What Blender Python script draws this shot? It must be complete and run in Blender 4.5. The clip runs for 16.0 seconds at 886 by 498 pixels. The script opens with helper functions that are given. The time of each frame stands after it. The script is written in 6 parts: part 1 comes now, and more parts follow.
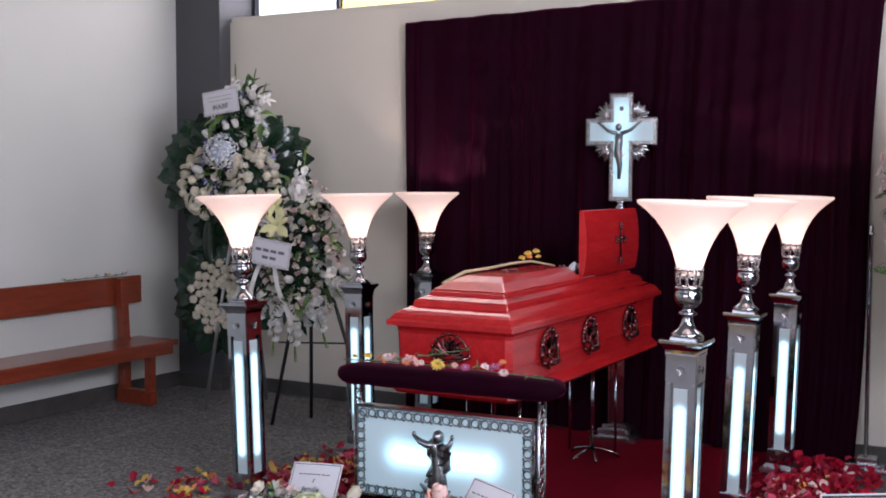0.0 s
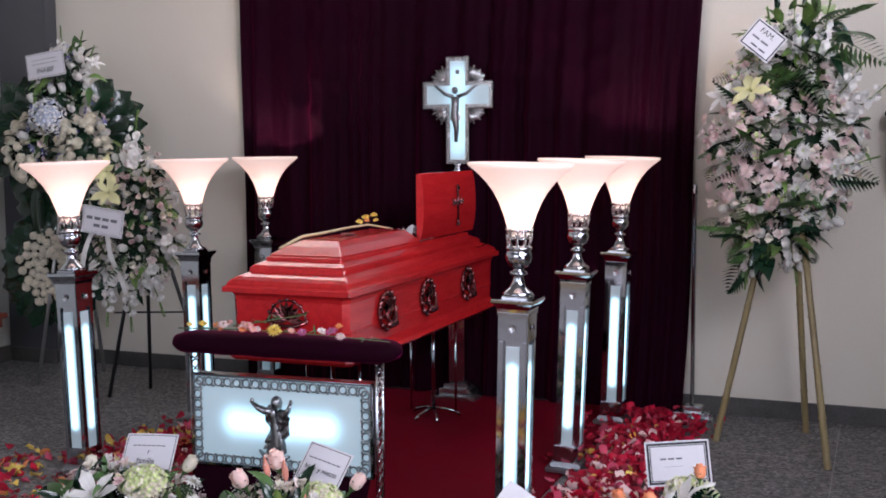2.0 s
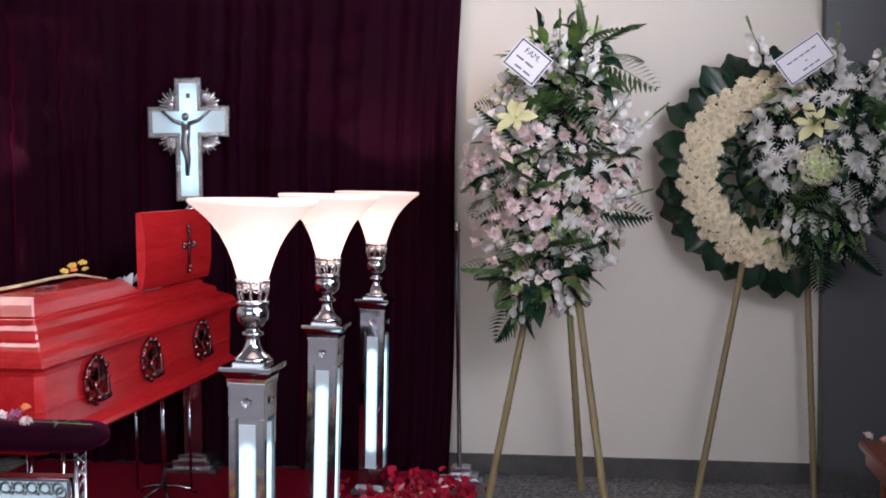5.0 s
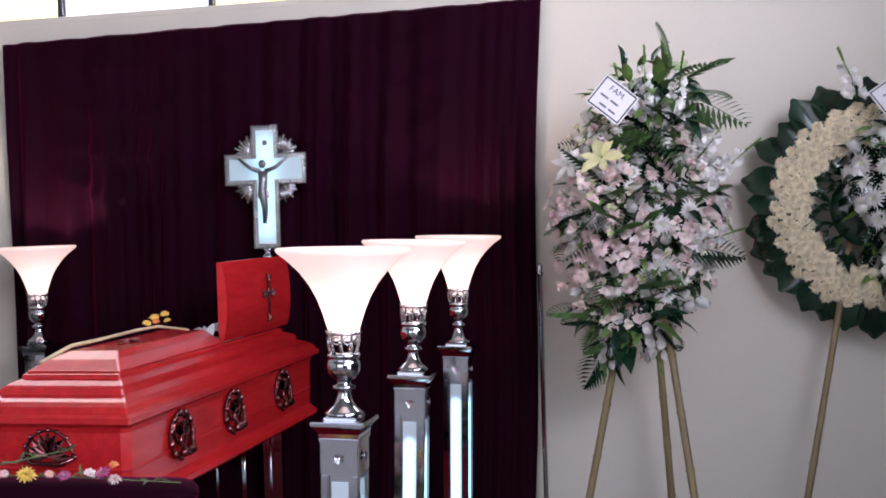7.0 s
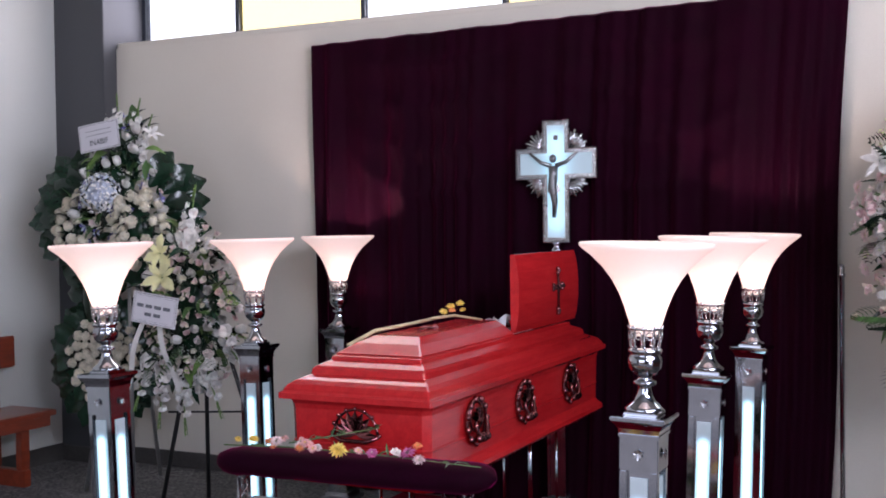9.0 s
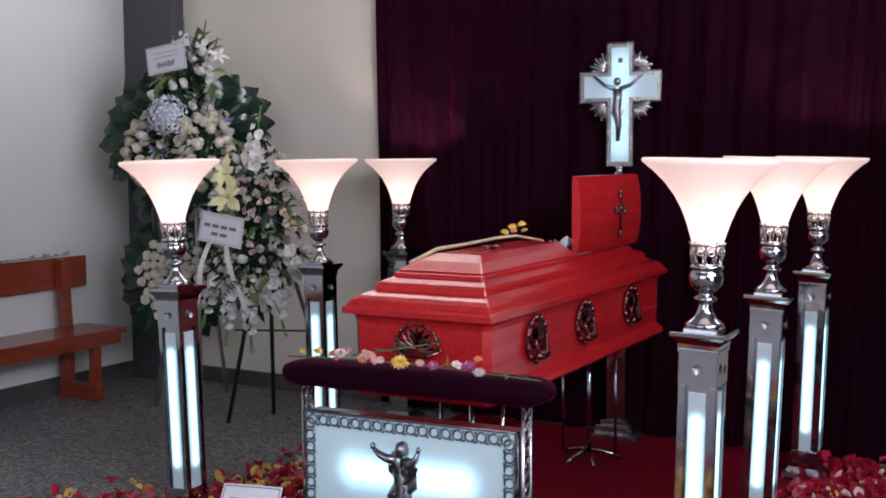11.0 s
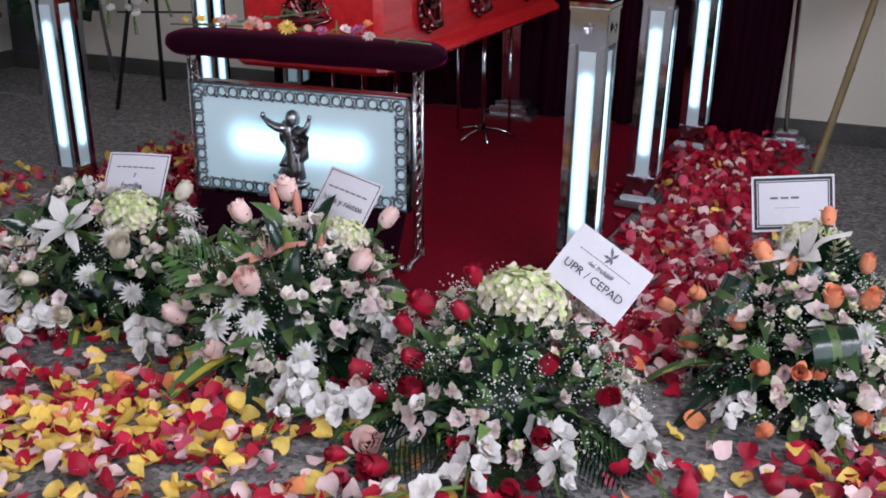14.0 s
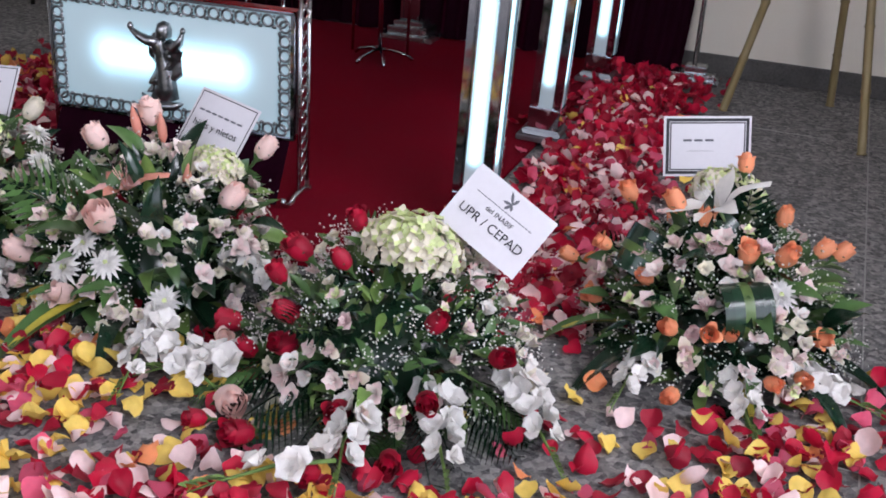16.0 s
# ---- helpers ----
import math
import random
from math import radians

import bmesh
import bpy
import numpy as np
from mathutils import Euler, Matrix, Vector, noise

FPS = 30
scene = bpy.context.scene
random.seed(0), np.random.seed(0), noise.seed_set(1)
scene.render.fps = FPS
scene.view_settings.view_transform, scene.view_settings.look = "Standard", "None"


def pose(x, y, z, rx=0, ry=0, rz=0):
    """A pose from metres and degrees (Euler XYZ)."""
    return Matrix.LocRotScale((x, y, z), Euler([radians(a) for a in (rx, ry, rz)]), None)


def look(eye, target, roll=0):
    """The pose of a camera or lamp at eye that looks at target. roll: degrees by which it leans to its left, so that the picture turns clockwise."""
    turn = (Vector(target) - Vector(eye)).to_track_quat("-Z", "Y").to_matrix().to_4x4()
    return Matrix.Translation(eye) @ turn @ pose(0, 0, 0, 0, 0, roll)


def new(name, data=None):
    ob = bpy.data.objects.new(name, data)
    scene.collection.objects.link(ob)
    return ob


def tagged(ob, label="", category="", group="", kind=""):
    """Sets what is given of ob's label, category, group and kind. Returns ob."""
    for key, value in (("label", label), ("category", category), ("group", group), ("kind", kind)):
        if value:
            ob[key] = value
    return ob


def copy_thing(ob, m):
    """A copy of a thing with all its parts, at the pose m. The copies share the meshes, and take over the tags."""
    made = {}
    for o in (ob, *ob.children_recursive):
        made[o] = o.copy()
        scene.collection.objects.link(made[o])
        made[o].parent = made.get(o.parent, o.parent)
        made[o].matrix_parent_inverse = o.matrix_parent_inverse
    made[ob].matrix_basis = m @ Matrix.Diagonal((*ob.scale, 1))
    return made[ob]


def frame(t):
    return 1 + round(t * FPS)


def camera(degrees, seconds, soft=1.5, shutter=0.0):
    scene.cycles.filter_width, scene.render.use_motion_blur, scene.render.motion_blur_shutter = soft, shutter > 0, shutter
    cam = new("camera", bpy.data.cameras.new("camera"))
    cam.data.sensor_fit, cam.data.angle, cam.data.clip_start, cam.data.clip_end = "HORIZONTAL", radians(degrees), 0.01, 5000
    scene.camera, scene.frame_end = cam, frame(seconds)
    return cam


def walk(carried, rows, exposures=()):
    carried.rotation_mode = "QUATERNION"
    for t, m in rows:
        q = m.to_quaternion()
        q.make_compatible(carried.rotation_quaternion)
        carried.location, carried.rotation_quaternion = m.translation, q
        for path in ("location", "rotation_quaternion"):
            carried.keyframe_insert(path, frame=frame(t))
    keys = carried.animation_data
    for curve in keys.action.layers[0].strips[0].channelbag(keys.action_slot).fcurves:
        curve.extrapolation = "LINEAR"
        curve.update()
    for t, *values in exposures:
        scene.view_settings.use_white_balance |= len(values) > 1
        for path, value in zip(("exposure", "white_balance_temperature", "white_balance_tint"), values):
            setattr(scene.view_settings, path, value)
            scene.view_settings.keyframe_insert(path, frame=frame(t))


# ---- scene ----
cam = camera(43.3, 16.0, 1.8)
PATH = [
    (0, (2.274, -4.15, 1.518), (1.297, -2.409, 1.397), 0.2),
    (0.5, (2.282, -4.153, 1.513), (1.313, -2.411, 1.354), -0.1),
    (1, (2.301, -4.143, 1.512), (1.386, -2.374, 1.329), -0.4),
    (1.5, (2.309, -4.151, 1.517), (1.514, -2.326, 1.319), 0.0),
    (2, (2.335, -4.136, 1.519), (1.602, -2.285, 1.333), -0.3),
    (2.5, (2.416, -4.102, 1.506), (1.767, -2.219, 1.325), -0.8),
    (3, (2.452, -4.029, 1.484), (1.885, -2.124, 1.265), -0.2),
    (3.5, (2.353, -3.902, 1.476), (1.865, -1.971, 1.294), 1.7),
    (4, (2.234, -3.766, 1.49), (1.93, -1.798, 1.297), 1.7),
    (4.5, (2.181, -3.594, 1.49), (1.897, -1.624, 1.296), 1.3),
    (4.7, (2.193, -3.503, 1.495), (1.89, -1.533, 1.331), 0.1),
    (6.8, (2.071, -3.279, 1.517), (1.714, -1.312, 1.465), -1.8),
    (7, (2.067, -3.321, 1.522), (1.641, -1.368, 1.471), -1.7),
    (7.5, (2.03, -3.34, 1.533), (1.46, -1.424, 1.471), -2.0),
    (8, (2.004, -3.352, 1.535), (1.308, -1.478, 1.469), -1.8),
    (8.5, (1.977, -3.343, 1.524), (1.186, -1.507, 1.47), -1.3),
    (8.7, (1.97, -3.356, 1.52), (1.14, -1.536, 1.475), -1.0),
    (10.8, (1.985, -3.385, 1.481), (1.006, -1.645, 1.355), -0.5),
    (11, (1.984, -3.394, 1.458), (1.012, -1.653, 1.294), -0.3),
    (11.5, (1.992, -3.387, 1.411), (1.039, -1.659, 1.082), -0.9),
    (12, (1.998, -3.376, 1.382), (1.097, -1.641, 0.958), -1.0),
    (12.5, (2.0, -3.371, 1.36), (1.135, -1.645, 0.839), -0.3),
    (13, (1.998, -3.37, 1.339), (1.168, -1.64, 0.775), 0.3),
    (13.5, (1.998, -3.365, 1.329), (1.185, -1.639, 0.728), 0.7),
    (14, (2.007, -3.363, 1.316), (1.238, -1.643, 0.645), 0.2),
    (14.5, (2.022, -3.366, 1.312), (1.318, -1.642, 0.583), 0.2),
    (15, (2.032, -3.353, 1.306), (1.383, -1.622, 0.542), 0.4),
    (15.5, (2.049, -3.266, 1.284), (1.376, -1.554, 0.501), 0.8),
    (16, (1.925, -3.087, 1.26), (1.348, -1.346, 0.463), 3.9),
]
walk(cam, [(t, look(eye, target, roll)) for t, eye, target, roll in PATH], [(0.0, -0.05, 6450, 24), (2.5, 0.02, 6450, 24), (4.5, 0.18, 6500, 24), (8.0, 0.1, 6150, 26), (11.0, -0.1, 6350, 24), (12.5, -0.06, 6450, 23), (14.5, -0.02, 6500, 22), (16.0, 0.05, 6550, 22)])

# ---- world, sun and large lights ----
world = bpy.data.worlds.new("world")
scene.world = world
world.use_nodes = True
wn = world.node_tree
sky = wn.nodes.new("ShaderNodeTexSky")
sky.sky_type = "NISHITA"
sky.sun_disc = False
sky.sun_elevation, sky.sun_rotation = radians(48), radians(200)
wn.links.new(sky.outputs["Color"], wn.nodes["Background"].inputs["Color"])
wn.nodes["Background"].inputs["Strength"].default_value = 0.12

sun = new("sun", bpy.data.lights.new("sun", "SUN"))
sun.data.energy, sun.data.angle, sun.data.color = 2.0, radians(8), (1.0, 0.95, 0.88)
sun.matrix_world = look((-2, -9, 12), (0, 0, 0))


def area_lamp(name, eye, target, w, h, watts, color):
    lamp = new(name, bpy.data.lights.new(name, "AREA"))
    lamp.data.shape, lamp.data.size, lamp.data.size_y = "RECTANGLE", w, h
    lamp.data.energy, lamp.data.color = watts, color
    lamp.matrix_world = look(eye, target)
    return lamp


DAY = (0.86, 0.93, 1.0)
# Added lamp behind the camera; the doorway it stands in is assumed.
area_lamp("door_daylight", (0.2, -5.5, 2.2), (0.6, -1.4, 0.0), 3.8, 2.4, 62, (0.8, 0.9, 1.0))
# Added lamp in an assumed east doorway, out of view, to brighten the near floor.
area_lamp("side_door_daylight", (3.85, -2.35, 1.08), (0.0, -2.0, 0.6), 1.9, 2.1, 43, (0.8, 0.9, 1.0))
# Added lamp behind an assumed, unseen window high in the east wall.
area_lamp("side_window_daylight", (4.3, -2.1, 2.95), (-1.0, 1.5, 1.9), 4.6, 1.3, 345, DAY)
area_lamp("high_window_daylight", (0.0, 2.4, 3.1), (0.0, -2.0, 2.4), 6.0, 0.7, 60, (0.95, 0.96, 1.0))

# ---- materials ----


def nodes_of(name):
    m = bpy.data.materials.new(name)
    m.use_nodes = True
    return m, m.node_tree, m.node_tree.nodes["Principled BSDF"]


def mat(name, color, rough=0.5, metal=0.0, var=0.15, grain=60.0, broad=2.5, bump=0.1, dist=0.002, coat=0.0, sheen=0.0,
        sheen_tint=(1, 1, 1), island=0.0, obj=0.0, spec=0.5, stretch=(1, 1, 1), through_light=0.0):
    """A surface with a fine and a broad variation of its colour, a fine relief and a varied roughness."""
    m, nt, p = nodes_of(name)
    N, L = nt.nodes.new, nt.links.new
    tc, mp = N("ShaderNodeTexCoord"), N("ShaderNodeMapping")
    mp.inputs["Scale"].default_value = stretch
    L(tc.outputs["Object"], mp.inputs["Vector"])
    fine, wide = N("ShaderNodeTexNoise"), N("ShaderNodeTexNoise")
    for n, s, d in ((fine, grain, 4), (wide, broad, 3)):
        n.inputs["Scale"].default_value, n.inputs["Detail"].default_value = s, d
        L(mp.outputs["Vector"], n.inputs["Vector"])
    add = N("ShaderNodeMath")
    add.operation = "ADD"
    L(fine.outputs["Fac"], add.inputs[0]), L(wide.outputs["Fac"], add.inputs[1])
    value = N("ShaderNodeMapRange")
    value.inputs["From Min"].default_value, value.inputs["From Max"].default_value = 0.6, 1.4
    value.inputs["To Min"].default_value, value.inputs["To Max"].default_value = 1 - var, 1 + var
    L(add.outputs[0], value.inputs["Value"])
    last = value.outputs["Result"]
    for amount, node, socket in ((island, "ShaderNodeNewGeometry", "Random Per Island"), (obj, "ShaderNodeObjectInfo", "Random")):
        if amount:
            src, rng, mul = N(node), N("ShaderNodeMapRange"), N("ShaderNodeMath")
            rng.inputs["To Min"].default_value, rng.inputs["To Max"].default_value = 1 - amount, 1 + amount
            mul.operation = "MULTIPLY"
            L(src.outputs[socket], rng.inputs["Value"])
            L(last, mul.inputs[0]), L(rng.outputs["Result"], mul.inputs[1])
            last = mul.outputs[0]
    hsv = N("ShaderNodeHueSaturation")
    hsv.inputs["Color"].default_value = (*color, 1)
    L(last, hsv.inputs["Value"])
    L(hsv.outputs["Color"], p.inputs["Base Color"])
    rr = N("ShaderNodeMapRange")
    rr.inputs["To Min"].default_value, rr.inputs["To Max"].default_value = max(0.02, rough * 0.8), min(1, rough * 1.2)
    L(wide.outputs["Fac"], rr.inputs["Value"])
    L(rr.outputs["Result"], p.inputs["Roughness"])
    p.inputs["Metallic"].default_value = metal
    p.inputs["Specular IOR Level"].default_value = spec
    p.inputs["Coat Weight"].default_value = coat
    p.inputs["Coat Roughness"].default_value = 0.08
    p.inputs["Sheen Weight"].default_value = sheen
    p.inputs["Sheen Roughness"].default_value = 0.35
    p.inputs["Sheen Tint"].default_value = (*sheen_tint, 1)
    if bump:
        b = N("ShaderNodeBump")
        b.inputs["Strength"].default_value, b.inputs["Distance"].default_value = bump, dist
        L(fine.outputs["Fac"], b.inputs["Height"])
        L(b.outputs["Normal"], p.inputs["Normal"])
    if through_light:
        tr, mix = N("ShaderNodeBsdfTranslucent"), N("ShaderNodeMixShader")
        L(hsv.outputs["Color"], tr.inputs["Color"])
        mix.inputs["Fac"].default_value = through_light
        L(p.outputs["BSDF"], mix.inputs[1]), L(tr.outputs["BSDF"], mix.inputs[2])
        L(mix.outputs["Shader"], nt.nodes["Material Output"].inputs["Surface"])
    return m


def terrazzo():
    """Polished grey floor of marble chips in cement, with broad dull patches."""
    m, nt, p = nodes_of("terrazzo")
    N, L = nt.nodes.new, nt.links.new
    tc = N("ShaderNodeTexCoord")
    last = None
    for scale, stops in ((70.0, ((0.0, (0.035, 0.035, 0.04)), (0.22, (0.12, 0.118, 0.12)), (0.5, (0.22, 0.215, 0.215)), (0.78, (0.34, 0.325, 0.31)), (1.0, (0.5, 0.48, 0.46)))),
                         (165.0, ((0.0, (0.05, 0.05, 0.055)), (0.3, (0.15, 0.148, 0.15)), (0.7, (0.26, 0.25, 0.245)), (1.0, (0.42, 0.41, 0.4))))):
        v = N("ShaderNodeTexVoronoi")
        v.inputs["Scale"].default_value = scale
        L(tc.outputs["Object"], v.inputs["Vector"])
        sep, ramp = N("ShaderNodeSeparateColor"), N("ShaderNodeValToRGB")
        L(v.outputs["Color"], sep.inputs["Color"]), L(sep.outputs["Red"], ramp.inputs["Fac"])
        while len(ramp.color_ramp.elements) < len(stops):
            ramp.color_ramp.elements.new(0.5)
        for e, (pos, c) in zip(ramp.color_ramp.elements, stops):
            e.position, e.color = pos, (*c, 1)
        if last is None:
            last = ramp.outputs["Color"]
        else:
            mx = N("ShaderNodeMixRGB")
            mx.inputs["Fac"].default_value = 0.3
            L(last, mx.inputs["Color1"]), L(ramp.outputs["Color"], mx.inputs["Color2"])
            last = mx.outputs["Color"]
    wide = N("ShaderNodeTexNoise")
    wide.inputs["Scale"].default_value, wide.inputs["Detail"].default_value = 1.7, 5
    L(tc.outputs["Object"], wide.inputs["Vector"])
    val, hsv, rr = N("ShaderNodeMapRange"), N("ShaderNodeHueSaturation"), N("ShaderNodeMapRange")
    val.inputs["To Min"].default_value, val.inputs["To Max"].default_value = 0.42, 0.9
    rr.inputs["To Min"].default_value, rr.inputs["To Max"].default_value = 0.42, 0.75
    p.inputs["Specular IOR Level"].default_value = 0.25
    L(wide.outputs["Fac"], val.inputs["Value"]), L(wide.outputs["Fac"], rr.inputs["Value"])
    L(last, hsv.inputs["Color"]), L(val.outputs["Result"], hsv.inputs["Value"])
    L(hsv.outputs["Color"], p.inputs["Base Color"]), L(rr.outputs["Result"], p.inputs["Roughness"])
    return m


def wood(name, dark, light, axis, rough=0.28, coat=0.4, grain=9.0):
    """Varnished wood with its grain along one axis."""
    m, nt, p = nodes_of(name)
    N, L = nt.nodes.new, nt.links.new
    tc, mp, n1, n2, ramp = N("ShaderNodeTexCoord"), N("ShaderNodeMapping"), N("ShaderNodeTexNoise"), N("ShaderNodeTexNoise"), N("ShaderNodeValToRGB")
    mp.inputs["Scale"].default_value = [1.0 if i == axis else grain for i in range(3)]
    L(tc.outputs["Object"], mp.inputs["Vector"])
    for n, s in ((n1, 3.0), (n2, 14.0)):
        n.inputs["Scale"].default_value, n.inputs["Detail"].default_value, n.inputs["Distortion"].default_value = s, 6, 0.6
        L(mp.outputs["Vector"], n.inputs["Vector"])
    mx = N("ShaderNodeMixRGB")
    mx.inputs["Fac"].default_value = 0.4
    L(n1.outputs["Fac"], mx.inputs["Color1"]), L(n2.outputs["Fac"], mx.inputs["Color2"])
    L(mx.outputs["Color"], ramp.inputs["Fac"])
    ramp.color_ramp.elements[0].position, ramp.color_ramp.elements[0].color = 0.3, (*dark, 1)
    ramp.color_ramp.elements[1].position, ramp.color_ramp.elements[1].color = 0.7, (*light, 1)
    L(ramp.outputs["Color"], p.inputs["Base Color"])
    p.inputs["Roughness"].default_value, p.inputs["Coat Weight"].default_value, p.inputs["Coat Roughness"].default_value = rough, coat, 0.2
    b = N("ShaderNodeBump")
    b.inputs["Strength"].default_value, b.inputs["Distance"].default_value = 0.12, 0.001
    L(n2.outputs["Fac"], b.inputs["Height"]), L(b.outputs["Normal"], p.inputs["Normal"])
    return m


def lit_diffuser(name, axis, half, reach, core, edge, base=0.35):
    """A milky plate lit by a tube that lies behind it: brightest along the tube, dimmer away from it and past the tube's ends.
    axis 0: the tube lies along x; axis 2: upright. half: half of the tube's length; reach: metres over which its light fades."""
    m, nt, p = nodes_of(name)
    N, L = nt.nodes.new, nt.links.new
    tc, sep = N("ShaderNodeTexCoord"), N("ShaderNodeSeparateXYZ")
    L(tc.outputs["Object"], sep.inputs["Vector"])

    def op(kind, a, b=None):
        n = N("ShaderNodeMath")
        n.operation = kind
        for i, v in enumerate((a, b)):
            if v is not None:
                if isinstance(v, float):
                    n.inputs[i].default_value = v
                else:
                    L(v, n.inputs[i])
        return n.outputs[0]

    along = sep.outputs["X" if axis == 0 else "Z"]
    across = [sep.outputs["Y"], sep.outputs["Z"]] if axis == 0 else [sep.outputs["X"], sep.outputs["Y"]]
    over = op("MAXIMUM", op("SUBTRACT", op("ABSOLUTE", along), half), 0.0)
    d2 = op("ADD", op("MULTIPLY", over, over), op("ADD", op("MULTIPLY", across[0], across[0]), op("MULTIPLY", across[1], across[1])))
    fall = op("POWER", 2.718, op("MULTIPLY", d2, -1.0 / (reach * reach)))
    strength = op("ADD", op("MULTIPLY", fall, core), edge)
    p.inputs["Base Color"].default_value = (base, base, base * 1.02, 1)
    p.inputs["Roughness"].default_value = 0.25
    p.inputs["Emission Color"].default_value = (0.46, 0.87, 1.0, 1)
    L(strength, p.inputs["Emission Strength"])
    return m


WALL = mat("cream_wall_paint", (0.62, 0.57, 0.49), 0.6, var=0.05, grain=180, broad=1.3, bump=0.15, dist=0.0015)
WALL_SIDE = mat("white_wall_paint", (0.56, 0.565, 0.53), 0.6, var=0.05, grain=180, broad=1.1, bump=0.15, dist=0.0015)
GREY = mat("grey_wall_paint", (0.06, 0.061, 0.068), 0.55, var=0.07, grain=150, broad=1.5, bump=0.15, dist=0.0015)
# The ceiling is never in view; its dark grey only holds back bounced light.
CEIL = mat("bare_concrete_ceiling", (0.24, 0.235, 0.225), 0.8, var=0.04, grain=150, broad=1.0, bump=0.1)
SKIRT = mat("terrazzo_skirting", (0.06, 0.055, 0.051), 0.5, var=0.6, grain=140, broad=6, bump=0.1)
FLOOR = terrazzo()
JOINT = mat("joint_strip", (0.24, 0.235, 0.225), 0.5, var=0.1)
IRON = mat("dark_window_iron", (0.02, 0.025, 0.035), 0.45, var=0.2)
CARPET = mat("red_carpet_pile", (0.14, 0.0004, 0.008), 0.95, var=0.22, grain=240, broad=3, bump=0.5, dist=0.003, sheen=0.06, sheen_tint=(0.9, 0.02, 0.1), spec=0.1)
VELVET = mat("maroon_velvet", (0.011, 0.0002, 0.0045), 0.8, var=0.35, grain=90, broad=5, bump=0.15, sheen=0.26, sheen_tint=(0.58, 0.002, 0.16), spec=0.05)
CHROME = mat("polished_chrome", (0.44, 0.45, 0.48), 0.06, 1.0, var=0.1, grain=20, broad=4, bump=0.03)
CAST = mat("cast_silver_metal", (0.55, 0.55, 0.56), 0.26, 1.0, var=0.25, grain=70, broad=10, bump=0.3)
DULL = mat("tarnished_silver_metal", (0.25, 0.25, 0.26), 0.3, 1.0, var=0.3, grain=60, broad=9, bump=0.3)
COFFIN = wood("red_lacquered_wood", (0.4, 0.01, 0.013), (0.58, 0.022, 0.022), 1, 0.24, 0.35)
COFFIN.node_tree.nodes["Principled BSDF"].inputs["Specular IOR Level"].default_value = 0.4
BENCH = wood("varnished_red_wood", (0.13, 0.018, 0.007), (0.27, 0.044, 0.015), 1, 0.3, 0.4)
PAPER = mat("card_paper", (0.62, 0.6, 0.63), 0.7, var=0.03, grain=90, bump=0.05)
INK = mat("black_ink", (0.015, 0.015, 0.02), 0.6, var=0.1)
INK_SOFT = mat("grey_ink", (0.12, 0.12, 0.14), 0.7, var=0.15)
BAMBOO = mat("dry_bamboo", (0.22, 0.165, 0.075), 0.5, var=0.3, grain=40, broad=7, bump=0.2, stretch=(1, 1, 0.2))
DRY_WOOD = mat("pale_dry_branch", (0.5, 0.4, 0.24), 0.6, var=0.3, grain=60, broad=9, bump=0.3)
BLACK = mat("black_steel", (0.012, 0.012, 0.013), 0.4, var=0.2)
DULL_CHROME = mat("dull_brushed_chrome", (0.3, 0.3, 0.31), 0.36, 1.0, var=0.2, grain=40, broad=8, bump=0.1)
COPPER = mat("copper_plated_metal", (0.27, 0.09, 0.095), 0.18, 1.0, var=0.3, grain=60, broad=9, bump=0.3)
STEEL = mat("bare_steel", (0.45, 0.45, 0.45), 0.35, 0.9, var=0.15)
PILLAR_LIGHT = lit_diffuser("lit_acrylic_strip", 2, 0.22, 0.0195, 2.5, 0.16)
PANEL_LIGHT = lit_diffuser("lit_acrylic_panel", 0, 0.2, 0.055, 1.8, 0.33)
CROSS_LIGHT = lit_diffuser("lit_acrylic_cross", 2, 0.2, 0.07, 0.75, 0.3)
SHADE = mat("opal_glass", (0.82, 0.74, 0.68), 0.25, var=0.02, bump=0.0, through_light=0.38)
glow = SHADE.node_tree.nodes["Principled BSDF"].inputs
glow["Emission Color"].default_value, glow["Emission Strength"].default_value = (1.0, 0.78, 0.69, 1), 0.58
# plants
LEAF = mat("green_leaf", (0.05, 0.11, 0.03), 0.4, var=0.25, grain=50, island=0.5, bump=0.1)
# Also colours the solid dark cores that stand for shade inside the bouquets.
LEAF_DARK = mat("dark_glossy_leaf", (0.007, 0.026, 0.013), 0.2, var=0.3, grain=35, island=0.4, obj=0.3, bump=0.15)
LEAF_PALE = mat("fresh_green_leaf", (0.11, 0.19, 0.045), 0.45, var=0.25, island=0.4, bump=0.1)
STEM = mat("green_stem", (0.09, 0.15, 0.05), 0.5, var=0.2)
STRIPE = mat("yellow_leaf_stripe", (0.42, 0.36, 0.05), 0.4, var=0.2)


def bloom(name, c, island=0.12, rough=0.6):
    return mat(name, c, rough, var=0.1, grain=80, broad=30, bump=0.08, island=island, obj=0.08, through_light=0.22, sheen=0.02)


WHITE_P = bloom("white_petal", (0.8, 0.775, 0.74))
CREAM_P = bloom("cream_petal", (0.8, 0.73, 0.6))
BLUSH_P = bloom("blush_petal", (0.77, 0.59, 0.57))
PINK_P = bloom("pink_petal", (0.82, 0.45, 0.42))
SALMON_P = bloom("salmon_petal", (0.76, 0.3, 0.22))
ORANGE_P = bloom("orange_petal", (0.88, 0.3, 0.12))
RED_P = bloom("red_petal", (0.43, 0.001, 0.028), 0.45)
PINK_LOOSE = bloom("loose_pink_petal", (0.64, 0.08, 0.15), 0.35)
PALE_LOOSE = bloom("loose_pale_petal", (0.85, 0.62, 0.6), 0.2)
